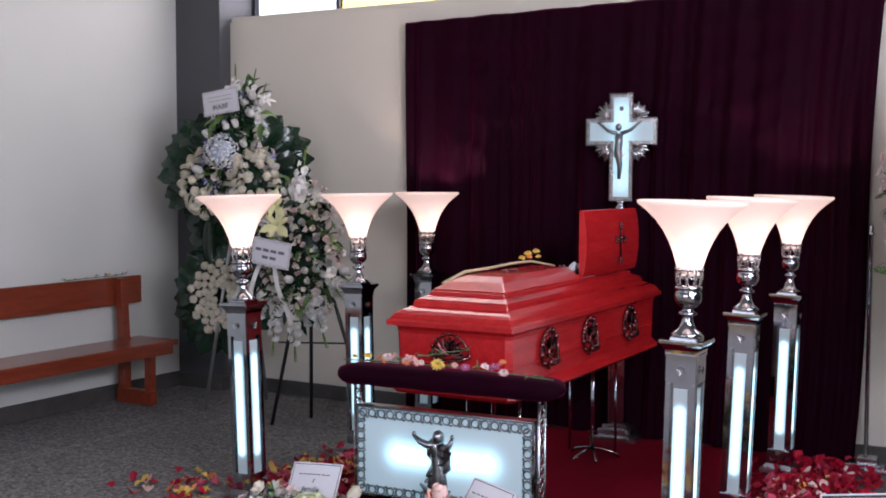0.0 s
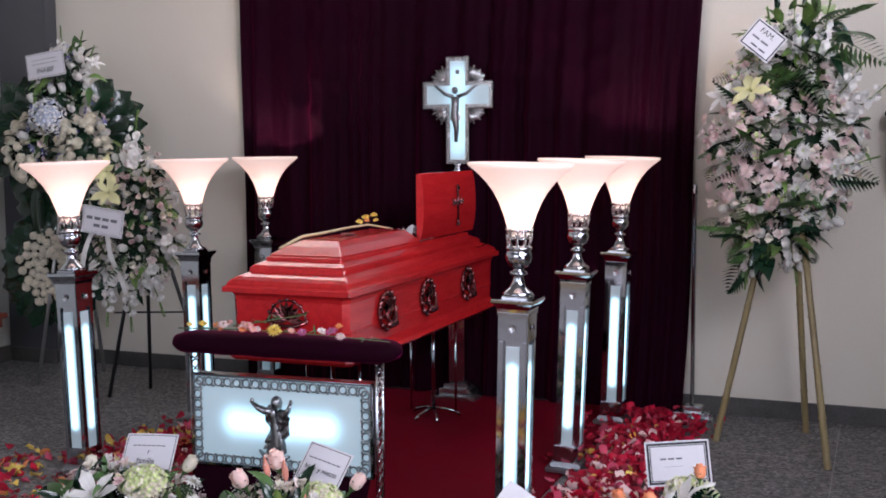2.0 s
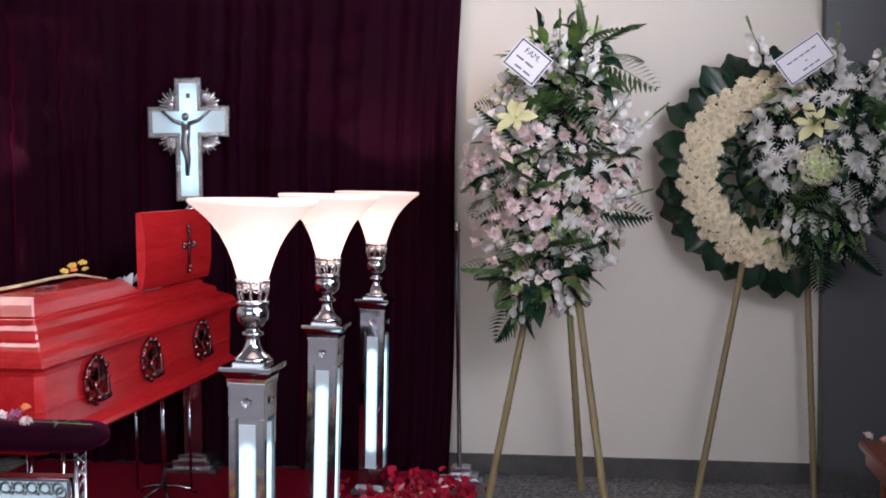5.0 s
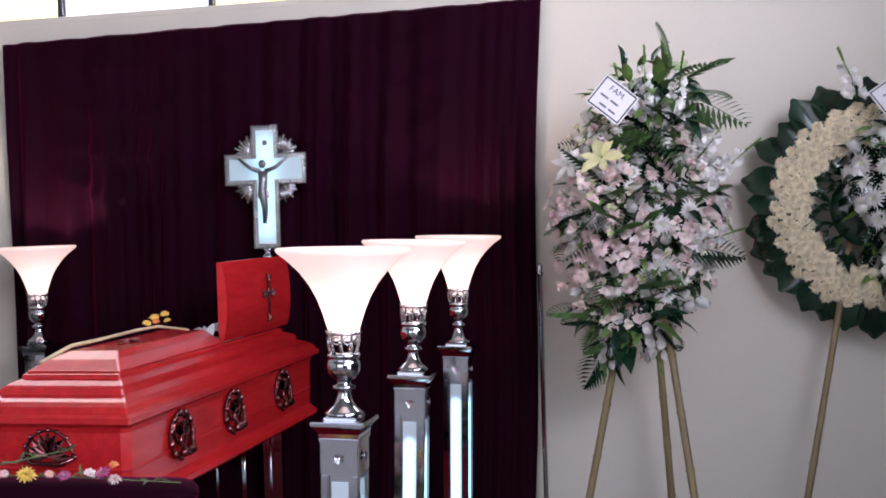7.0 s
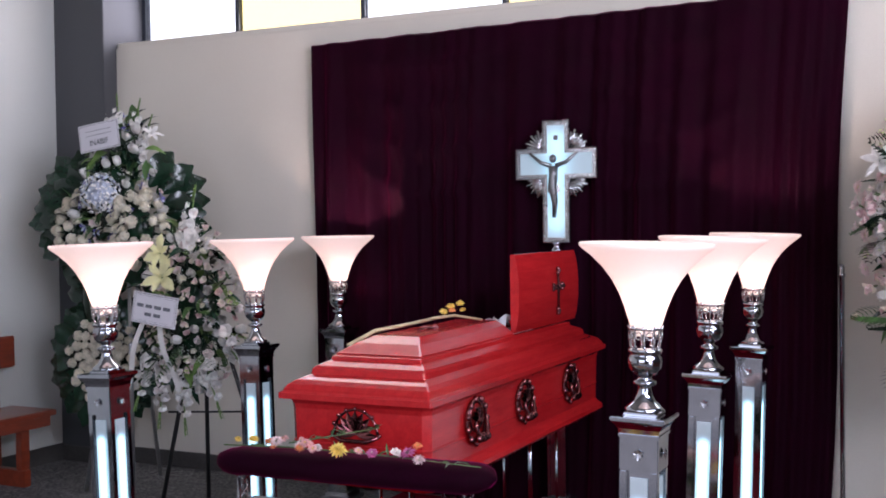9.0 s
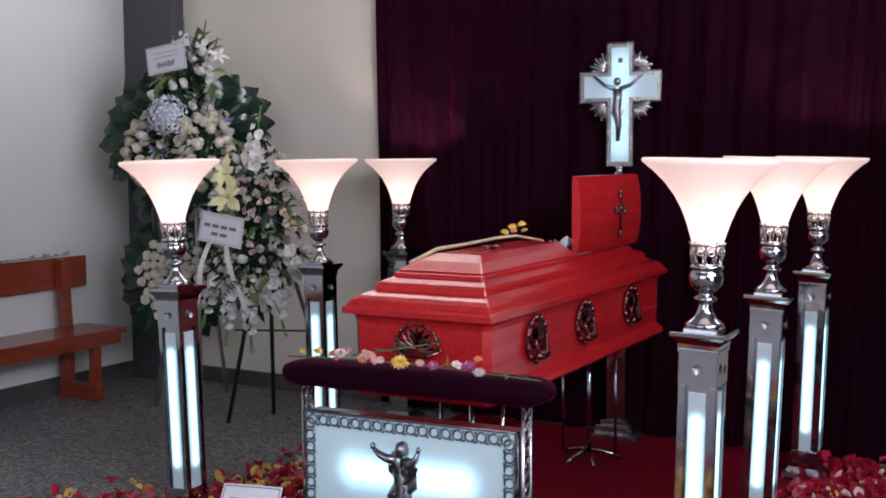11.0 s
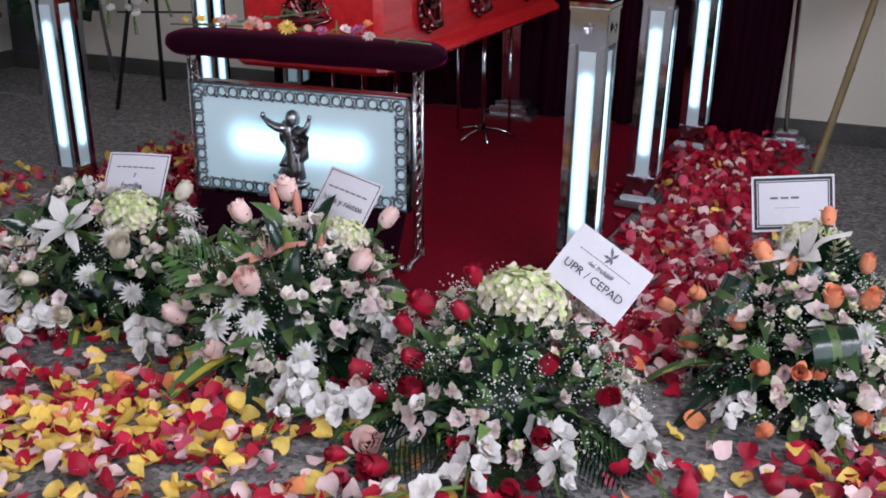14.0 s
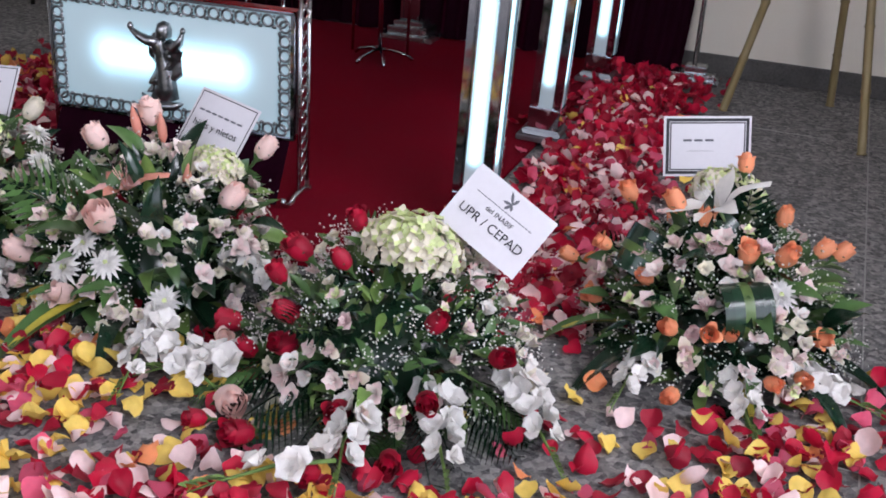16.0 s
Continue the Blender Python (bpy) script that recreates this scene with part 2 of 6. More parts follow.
YELLOW_P = bloom("yellow_petal", (0.85, 0.6, 0.13), 0.2)
LEMON_P = bloom("lemon_petal", (0.82, 0.78, 0.42))
LIME_P = bloom("lime_petal", (0.66, 0.74, 0.36), 0.25)
BLUE_P = bloom("pale_blue_petal", (0.55, 0.59, 0.68))
VIOLET_P = bloom("violet_petal", (0.12, 0.1, 0.35))
MAUVE_P = bloom("mauve_petal", (0.5, 0.12, 0.28))

# ---- building blocks ----
R = random.Random(7)


class Mesh:
    """Collects faces, each with a material's number, and becomes one mesh."""

    def __init__(self):
        self.v, self.f, self.m = [], [], []

    def add(self, shape, m=None, mi=0):
        v, f = shape
        o = len(self.v)
        self.v += [tuple(m @ Vector(p)) for p in v] if m is not None else [tuple(p) for p in v]
        self.f += [tuple(i + o for i in q) for q in f]
        self.m += [mi] * len(f)
        return self

    def data(self, name, mats, smooth=True):
        me = bpy.data.meshes.new(name)
        me.from_pydata(self.v, [], self.f)
        for x in mats:
            me.materials.append(x)
        me.polygons.foreach_set("material_index", self.m)
        me.polygons.foreach_set("use_smooth", [smooth] * len(self.f))
        me.update()
        return me


def part(name, shape, mats, parent=None, label="", m=None, smooth=False):
    """One mesh object, under a thing or a part."""
    if isinstance(shape, tuple):
        shape = Mesh().add(shape)
    mats = mats if isinstance(mats, (list, tuple)) else [mats]
    ob = new(name, shape.data(name, mats, smooth) if isinstance(shape, Mesh) else shape)
    if parent is not None:
        ob.parent = parent
    if m is not None:
        ob.matrix_basis = m
    return tagged(ob, label) if label else ob


def thing(name, label, category, m=None, group="", kind=""):
    ob = new(name)
    ob.empty_display_size = 0.1
    if m is not None:
        ob.matrix_basis = m
    return tagged(ob, label, category, group, kind)


def block(x0, x1, y0, y1, z0, z1, bevel=0.0, top=None):
    """A box with bevelled edges; top: how far its upper end is drawn in (x, y)."""
    bm = bmesh.new()
    bmesh.ops.create_cube(bm, size=1)
    cx, cy = (x0 + x1) / 2, (y0 + y1) / 2
    for v in bm.verts:
        up = v.co.z > 0
        kx, ky = (top if up and top else (0, 0))
        v.co = Vector((cx + (1 if v.co.x > 0 else -1) * ((x1 - x0) / 2 - kx), cy + (1 if v.co.y > 0 else -1) * ((y1 - y0) / 2 - ky), z1 if up else z0))
    if bevel:
        bmesh.ops.bevel(bm, geom=bm.edges[:], offset=bevel, segments=2, affect="EDGES")
    bm.verts.index_update()
    out = [tuple(v.co) for v in bm.verts], [tuple(v.index for v in f.verts) for f in bm.faces]
    bm.free()
    return out


def lathe(profile, n=20, closed=True):
    v, f = [], []
    for r, z in profile:
        v += [(r * math.cos(2 * math.pi * i / n), r * math.sin(2 * math.pi * i / n), z) for i in range(n)]
    for k in range(len(profile) - 1):
        f += [(k * n + i, k * n + (i + 1) % n, (k + 1) * n + (i + 1) % n, (k + 1) * n + i) for i in range(n)]
    if closed:
        f += [tuple(range(n))[::-1], tuple((len(profile) - 1) * n + i for i in range(n))]
    return v, f


def tube(points, radius, n=6, ends=True):
    """A round bar along points; radius: one or one for each point."""
    pts = [Vector(p) for p in points]
    rad = radius if isinstance(radius, (list, tuple)) else [radius] * len(pts)
    v, f = [], []
    side = None
    for k, p in enumerate(pts):
        d = (pts[min(k + 1, len(pts) - 1)] - pts[max(k - 1, 0)]).normalized()
        if side is None:
            side = d.orthogonal().normalized()
        side = (side - d * side.dot(d)).normalized()
        up = d.cross(side)
        v += [tuple(p + rad[k] * (math.cos(2 * math.pi * i / n) * side + math.sin(2 * math.pi * i / n) * up)) for i in range(n)]
    for k in range(len(pts) - 1):
        f += [(k * n + i, k * n + (i + 1) % n, (k + 1) * n + (i + 1) % n, (k + 1) * n + i) for i in range(n)]
    if ends:
        f += [tuple(range(n))[::-1], tuple((len(pts) - 1) * n + i for i in range(n))]
    return v, f


def ring_bar(radius, thick, n=14, k=5, a0=0.0, a1=2 * math.pi):
    pts = [(radius * math.cos(a0 + (a1 - a0) * i / n), 0, radius * math.sin(a0 + (a1 - a0) * i / n)) for i in range(n + 1)]
    return tube(pts, thick, k)


def ball(r, rows=6, n=9, sz=1.0):
    return lathe([(max(1e-4, r * math.sin(math.pi * i / rows)), -r * sz * math.cos(math.pi * i / rows)) for i in range(rows + 1)], n, False)


def grid(fn, nu, nv):
    v = [fn(i / nu, j / nv) for j in range(nv + 1) for i in range(nu + 1)]
    f = [(j * (nu + 1) + i, j * (nu + 1) + i + 1, (j + 1) * (nu + 1) + i + 1, (j + 1) * (nu + 1) + i) for j in range(nv) for i in range(nu)]
    return v, f


def petal(length, width, lift=0.4, cup=0.2, tip=0.6, curl=0.0, nu=2, nv=4, wave=0.0, ph=0.0, point=False):
    """A petal or leaf that grows from the origin along +y; lift: its rise, cup: raised sides, tip: where it is widest, curl: the end bends down."""
    def at(u, w):
        s = u * 2 - 1
        if w <= tip:
            prof = 0.16 + 0.84 * math.sin(math.pi / 2 * w / tip) ** 0.9
        else:
            e = (w - tip) / (1 - tip)
            prof = (1 - e) ** 0.8 * (1 + 0.25 * e) + 0.02 if point else math.sqrt(max(0.0, 1 - e * e * 0.9))
        x = s * width / 2 * prof
        y = length * (w - (0 if point else 0.1 * s * s * w))
        z = lift * length * w + cup * width * s * s * prof - curl * length * w * w * w + wave * width * math.sin(ph + 9 * w + 2.2 * s)
        return x, y, z
    return grid(at, nu, nv)


def turn(a, tilt=0.0, roll=0.0, at=(0, 0, 0), s=1.0):
    """Turn about z by a, after tilting +y up by tilt (degrees)."""
    return Matrix.Translation(at) @ Matrix.Rotation(radians(a), 4, "Z") @ Matrix.Rotation(radians(tilt), 4, "X") @ Matrix.Rotation(radians(roll), 4, "Y") @ Matrix.Scale(s, 4)


def facing(at, way, spin=0.0, s=1.0):
    """Places a thing whose +z looks along way."""
    q = Vector(way).normalized().to_track_quat("Z", "Y").to_matrix().to_4x4()
    return Matrix.Translation(at) @ q @ Matrix.Rotation(spin, 4, "Z") @ Matrix.Scale(s, 4)


def cells(axes, origin):
    """A pose from an x axis, an upward edge and the lower left corner."""
    x, y = Vector(axes[0]).normalized(), Vector(axes[1])
    y = (y - x * y.dot(x)).normalized()
    m = Matrix((x, y, x.cross(y))).transposed().to_4x4()
    m.translation = origin
    return m


# ---- the room ----
WALL_Y, SIDE, TOP, BACK = 2.19, 3.56, 3.75, -5.6
WEST = 3.46


def setting(name, shape, mats, label, category, smooth=False):
    return tagged(part(name, shape, mats, None, label, None, smooth), label, category, "", "structure")


ground = setting("floor", block(-SIDE - 0.2, SIDE + 0.2, BACK - 0.2, WALL_Y + 0.5, -0.12, 0.0), FLOOR, "polished grey terrazzo floor of small marble chips", "floor")
for k in range(-2, 4):
    part("joint_strip", block(1.2 * k - 0.25 - 0.002, 1.2 * k - 0.25 + 0.002, BACK, WALL_Y, -0.004, 0.0012), JOINT, ground)
for k in range(-5, 2):
    part("joint_strip", block(-SIDE, SIDE, 1.2 * k + 0.2 - 0.002, 1.2 * k + 0.2 + 0.002, -0.004, 0.0016), JOINT, ground)
setting("wall_north", block(-3.05, 3.12, WALL_Y, WALL_Y + 0.34, 0, 2.655), WALL, "cream painted masonry wall below the high window", "wall")
setting("wall_north_upper", block(-3.05, 3.12, WALL_Y, WALL_Y + 0.34, 3.5, TOP), WALL, "cream painted wall above the high window", "wall")
for s, n in ((-1, "column_west"), (1, "column_east")):
    x0, x1 = sorted((-3.05 if s < 0 else 3.12, -WEST - 0.02 if s < 0 else SIDE + 0.02))
    setting(n, block(x0, x1, 2.07, WALL_Y + 0.34, 0, TOP, 0.004), GREY, "grey painted square concrete column in the corner", "column")
setting("wall_west", block(-WEST - 0.2, -WEST, BACK, WALL_Y + 0.34, 0, TOP), WALL_SIDE, "off-white painted side wall", "wall")
# Openings are assumed and unseen; the high sill keeps daylight off the lower right.
east = Mesh().add(block(SIDE, SIDE + 0.2, BACK, -3.3, 0, 2.35)).add(block(SIDE, SIDE + 0.2, -1.4, WALL_Y + 0.34, 0, 2.35)).add(block(SIDE, SIDE + 0.2, -3.3, -1.4, 2.15, 2.35)).add(block(SIDE, SIDE + 0.2, BACK, WALL_Y + 0.34, 3.35, TOP))
east.add(block(SIDE, SIDE + 0.2, BACK, -4.5, 2.35, 3.35)).add(block(SIDE, SIDE + 0.2, 0.4, WALL_Y + 0.34, 2.35, 3.35))
setting("wall_east", east, GREY, "grey painted side wall with an assumed high window and doorway", "wall")
# Unseen closing wall, grey to cut bounced light; its doorway is assumed.
south = Mesh().add(block(-WEST, -1.9, BACK - 0.2, BACK, 0, TOP)).add(block(2.3, SIDE, BACK - 0.2, BACK, 0, TOP)).add(block(-1.9, 2.3, BACK - 0.2, BACK, 3.5, TOP))
setting("wall_south", south, GREY, "unseen grey wall with an assumed wide doorway", "wall")
setting("ceiling", block(-SIDE - 0.2, SIDE + 0.2, BACK - 0.2, WALL_Y + 0.34, TOP, TOP + 0.15), CEIL, "unseen ceiling, dark grey to cut bounced light", "ceiling")
base = Mesh().add(block(-3.05, 3.12, WALL_Y - 0.016, WALL_Y, 0, 0.1, 0.003)).add(block(-WEST, -WEST + 0.016, BACK, 2.07, 0, 0.11, 0.003))
base.add(block(SIDE - 0.016, SIDE, BACK, -3.3, 0, 0.1, 0.003)).add(block(SIDE - 0.016, SIDE, -1.4, 2.07, 0, 0.1, 0.003)).add(block(-WEST + 0.016, -3.05, 2.054, 2.07, 0, 0.1, 0.003)).add(block(3.12, SIDE - 0.016, 2.054, 2.07, 0, 0.1, 0.003))
base.add(block(-3.05, -3.034, 2.054, WALL_Y - 0.016, 0, 0.1, 0.003)).add(block(3.104, 3.12, 2.054, WALL_Y - 0.016, 0, 0.1, 0.003))
setting("baseboard", base, SKIRT, "dark terrazzo skirting along the walls", "baseboard")


def glass(name, c):
    m, nt, p = nodes_of(name)
    p.inputs["Base Color"].default_value = (*c, 1)
    p.inputs["Roughness"].default_value = 0.25
    p.inputs["Transmission Weight"].default_value = 1.0
    p.inputs["IOR"].default_value = 1.2
    return m


CLEAR, AMBER = glass("frosted_glass", (0.95, 0.97, 1.0)), glass("amber_glass", (1.0, 0.84, 0.36))
window = thing("window_1", "high strip window with dark iron frame, frosted and amber panes", "window", None, "", "structure")
WY = 2.46
part("window_sill", block(-3.05, 3.12, WY - 0.26, WY + 0.07, 2.656, 2.69, 0.004), WALL, window, "cream plastered sill")
frame_bars = Mesh().add(block(-3.05, 3.12, WY - 0.02, WY + 0.02, 2.69, 2.725)).add(block(-3.05, 3.12, WY - 0.02, WY + 0.02, 3.47, 3.5))
for k in range(8):
    x = min(3.105, -3.197 + 0.914 * k) if k else -3.035
    frame_bars.add(block(x - 0.014, x + 0.014, WY - 0.022, WY + 0.022, 2.72, 3.475))
part("window_frame", frame_bars, IRON, window)
for k in range(7):
    a, b = (-3.197 + 0.914 * k if k else -3.035) + 0.014, min(3.105, -3.197 + 0.914 * (k + 1)) - 0.014
    pane = part("pane", block(a, b, WY - 0.003, WY + 0.003, 2.725, 3.47), AMBER if k % 2 else CLEAR, window, "amber tinted pane" if k % 2 else "frosted clear pane")
    pane.visible_shadow = False
m, nt, p = nodes_of("bright_overcast_sky")
p.inputs["Base Color"].default_value = (0, 0, 0, 1)
p.inputs["Emission Color"].default_value, p.inputs["Emission Strength"].default_value = (0.92, 0.97, 1.0, 1), 2.2
setting("backdrop", block(-8, 8, 5.0, 5.02, 1.5, 9), m, "plain bright sky seen through the high window", "backdrop")

# ---- carpet and curtain ----


def carpet():
    sheet = grid(lambda u, w: (-0.97 + 1.96 * u, -0.62 + 2.74 * w, 0.010 + 0.0025 * noise.noise((u * 6, w * 9, 0.3))), 24, 34)
    ob = part("red_carpet", Mesh().add(sheet).add(block(-0.975, 0.995, -0.625, 2.125, 0.0008, 0.0075)), CARPET, None, "", None, True)
    tagged(ob, "deep red carpet laid on the terrazzo under the coffin", "carpet")


carpet()


def curtain():
    """Velvet hung in uneven folds, its hem on the floor."""
    nu, nv = 420, 64

    def at(u, w):
        z = 0.015 + (2.52 + 0.045 * u) * w
        x = -1.53 + u * (2.83 + 0.095 * w) + 0.012 * math.sin(7 * w) * u
        low = 1 - w
        f = u * 2.95
        fold = 0.03 * math.sin(f * 24 + 2.6 * math.sin(f * 3.3) + 0.8 * low) + 0.013 * math.sin(f * 61 + 3 * math.sin(f * 6.3 + 1) + low) + 0.03 * noise.noise((f * 6, w * 1.2, 3)) + 0.006 * noise.noise((f * 25, w * 4, 8))
        amp = 0.35 + 0.65 * min(1, low * 2.2)
        y = WALL_Y - 0.075 + fold * amp
        for cx, wide in ((0.78, 0.62), (2.02, 0.66)):
            d = (f - cx) / wide
            if abs(d) < 1:
                for k in range(4):
                    drop = 0.06 + 0.16 * k + 0.3 * (1 - d * d) * (0.4 + 0.26 * k)
                    y -= 0.034 * math.exp(-((low * 2.56 - drop) / 0.035) ** 2) * (1 - d * d)
        return x, y, z

    ob = thing("velvet_curtain", "dark maroon velvet curtain hung in folds against the wall", "curtain")
    cloth = part("cloth", grid(at, nu, nv), VELVET, ob, "", None, True)
    hem = grid(lambda u, w: (at(u, 1)[0], at(u, 1)[1] - 0.004 + 0.03 * w, at(u, 1)[2] + 0.012 * math.sin(math.pi * w)), 200, 4)
    part("header_hem", hem, VELVET, ob, "", None, True)
    part("curtain_rod", tube([(-1.53, WALL_Y - 0.03, 2.52), (1.39, WALL_Y - 0.03, 2.56)], 0.008, 8), IRON, ob)


curtain()

# ---- lit pillars with torch lamps ----


def pillar():
    ob = thing("pillar_lamp", "chrome pillar lamp with lit acrylic strips and flared opal shade", "floor lamp", None, "pillar lamps round the coffin")
    foot = Mesh().add(block(-0.088, 0.088, -0.088, 0.088, 0.012, 0.034, 0.004)).add(block(-0.074, 0.074, -0.074, 0.074, 0.034, 0.056, 0.006, (0.006, 0.006)))
    part("base_plate", foot, DULL_CHROME, ob)
    shaft = Mesh().add(block(-0.058, 0.058, -0.058, 0.058, 0.055, 0.135, 0.003)).add(block(-0.046, 0.046, -0.046, 0.046, 0.13, 0.8))
    for sx in (-1, 1):
        for sy in (-1, 1):
            part("corner_post", block(min(sx * 0.034, sx * 0.057), max(sx * 0.034, sx * 0.057), min(sy * 0.034, sy * 0.057), max(sy * 0.034, sy * 0.057), 0.134, 0.786, 0.003), CHROME, ob)
    shaft.add(block(-0.058, 0.058, -0.058, 0.058, 0.785, 0.885, 0.003))
    part("shaft", shaft, CHROME, ob)
    cap = Mesh().add(block(-0.062, 0.062, -0.062, 0.062, 0.882, 0.896, 0.003)).add(block(-0.082, 0.082, -0.082, 0.082, 0.93, 0.945, 0.003))
    cap.add(([(s * (0.06 + 0.02 * w * w), t * (0.06 + 0.02 * w * w), 0.895 + 0.036 * w) for w in (0, 0.35, 0.7, 1) for s, t in ((-1, -1), (1, -1), (1, 1), (-1, 1))],
             [(4 * k + i, 4 * k + (i + 1) % 4, 4 * k + 4 + (i + 1) % 4, 4 * k + 4 + i) for k in range(3) for i in range(4)]))
    cap.add(block(-0.05, 0.05, -0.05, 0.05, 0.944, 0.955, 0.003))
    part("capital", cap, CHROME, ob)
    for a in (0, 90, 180, 270):
        m = Matrix.Rotation(radians(a), 4, "Z") @ Matrix.Translation((0, -0.05, 0.46))
        part("light_strip", block(-0.0255, 0.0255, -0.002, 0.003, -0.325, 0.305), PILLAR_LIGHT, ob, "cool white lit acrylic strip", m)
        orn = Mesh()
        for k in range(6):
            orn.add(petal(0.017, 0.009, 0.25, 0.3), Matrix.Rotation(k * math.pi / 3, 4, "Z"))
        orn.add(ball(0.005, 4, 6))
        part("rosette", orn, CAST, ob, "", Matrix.Rotation(radians(a), 4, "Z") @ Matrix.Translation((0, -0.06, 0.835)) @ Matrix.Rotation(radians(90), 4, "X"), True)
    vase = [(0.056, 0.955), (0.058, 0.962), (0.05, 0.97), (0.034, 0.982), (0.024, 1.0), (0.019, 1.02), (0.019, 1.028), (0.033, 1.033), (0.034, 1.042), (0.02, 1.048),
            (0.019, 1.056), (0.034, 1.064), (0.046, 1.08), (0.05, 1.1), (0.047, 1.116), (0.041, 1.122), (0.049, 1.128), (0.05, 1.136), (0.042, 1.14), (0.036, 1.142)]
    part("stem", lathe(vase, 24), CHROME, ob, "", None, True)
    crown = Mesh()
    for k in range(9):
        a = 2 * math.pi * k / 9
        c, s = math.cos(a), math.sin(a)
        crown.add(tube([(0.04 * c, 0.04 * s, 1.138), (0.046 * c, 0.046 * s, 1.165), (0.043 * c, 0.043 * s, 1.19), (0.05 * c, 0.05 * s, 1.207)], [0.005, 0.004, 0.004, 0.006], 5))
        crown.add(ring_bar(0.011, 0.0028, 10, 4), Matrix.Translation((0.047 * math.cos(a + 0.35), 0.047 * math.sin(a + 0.35), 1.178)) @ Matrix.Rotation(a + 0.35 + math.pi / 2, 4, "Z"))
    crown.add(lathe([(0.046, 1.192), (0.052, 1.196), (0.052, 1.2), (0.046, 1.203)], 18, False))
    part("gallery", crown, CAST, ob, "pierced silver gallery ring", None, True)
    prof = [(0.03, 1.176), (0.044, 1.2), (0.052, 1.225), (0.063, 1.26), (0.079, 1.3), (0.101, 1.34), (0.13, 1.378), (0.163, 1.41), (0.186, 1.428), (0.197, 1.437), (0.199, 1.444), (0.195, 1.449),
            (0.188, 1.442), (0.16, 1.416), (0.126, 1.384), (0.096, 1.345), (0.074, 1.304), (0.058, 1.263), (0.047, 1.228), (0.039, 1.203), (0.02, 1.182)]
    part("shade", lathe(prof, 40, False), SHADE, ob, "flared opal glass shade glowing warm white", None, True)
    return ob


def bulb(x, y):
    lamp = new("lamp_bulb", bpy.data.lights.new("lamp_bulb", "POINT"))
    lamp.data.energy, lamp.data.color, lamp.data.shadow_soft_size = 18.0, (1.0, 0.85, 0.74), 0.035
    lamp.location = (x, y, 1.275)


# where each lamp's gallery stands, its turn, and how far it leans out on the soft carpet
SPOTS = ((1.072, -0.172, 0, 1.3), (1.046, 0.795, 1.5, 2.2), (1.03, 1.733, -2, 1.6), (-1.132, -0.026, 0.5, -2.2), (-1.164, 1.01, -1, -1.2), (-1.205, 1.848, 2, -0.3))
first = pillar()
for k, (x, y, a, lean) in enumerate(SPOTS):
    foot = x - 1.17 * math.tan(radians(lean))
    if k:
        copy_thing(first, pose(foot, y, 0.002, 0, lean, a))
    else:
        first.matrix_basis = pose(foot, y, 0.002, 0, lean, a)
    bulb(x + 0.1 * math.tan(radians(lean)), y)

# ---- coffin ----
CX = -0.033


def tiers(levels, length, back=None, cut=0.006):
    """Rectangular mouldings one above another: half width, inset at the ends, height; cut: the chamfer of the corners."""
    v, f = [], []
    for hw, inset, z in levels:
        y1 = back if back is not None else length - inset
        e = 0 if back is not None else cut
        v += [(CX - hw + cut, inset, z), (CX + hw - cut, inset, z), (CX + hw, inset + cut, z), (CX + hw, y1 - e, z), (CX + hw - e, y1, z), (CX - hw + e, y1, z), (CX - hw, y1 - e, z), (CX - hw, inset + cut, z)]
    for k in range(len(levels) - 1):
        f += [(8 * k + i, 8 * k + (i + 1) % 8, 8 * k + 8 + (i + 1) % 8, 8 * k + 8 + i) for i in range(8)]
    return v, f


def handle_shape(w, h):
    """A pierced cast escutcheon with a swinging grip, seen along +y; x across, z up."""
    s = Mesh()
    s.add(ring_bar(0.5, 0.05, 22, 6), Matrix.Diagonal((w, 1.0 * w, h, 1)))
    s.add(ring_bar(0.33, 0.04, 18, 5), Matrix.Translation((0, 0, 0.12 * h)) @ Matrix.Diagonal((w, w, h, 1)))
    for k in range(11):
        a = 2 * math.pi * k / 11
        s.add(ball(0.085 * w, 4, 7), Matrix.Translation((0.5 * w * math.cos(a), -0.004, 0.5 * h * math.sin(a))))
    for k in range(7):
        a = math.pi * (0.1 + 0.8 * k / 6)
        s.add(petal(0.34 * h, 0.2 * w, 0.0, 0.3), Matrix.Translation((0, -0.006, 0.02 * h)) @ Matrix.Rotation(math.pi / 2, 4, "X") @ Matrix.Rotation(a - math.pi / 2, 4, "Z"))
    grip = [(0.3 * w * math.cos(math.pi + math.pi * i / 10), -0.02 - 0.012 * math.sin(math.pi * i / 10), 0.02 * h + 0.42 * h * math.sin(math.pi + math.pi * i / 10)) for i in range(11)]
    s.add(tube(grip, [0.007 + 0.005 * math.sin(math.pi * i / 10) for i in range(11)], 7))
    for k in range(4):
        s.add(ball(0.1 * w, 4, 6), Matrix.Translation((w * (-0.21 + 0.14 * k), -0.028, -0.36 * h)))
    return s


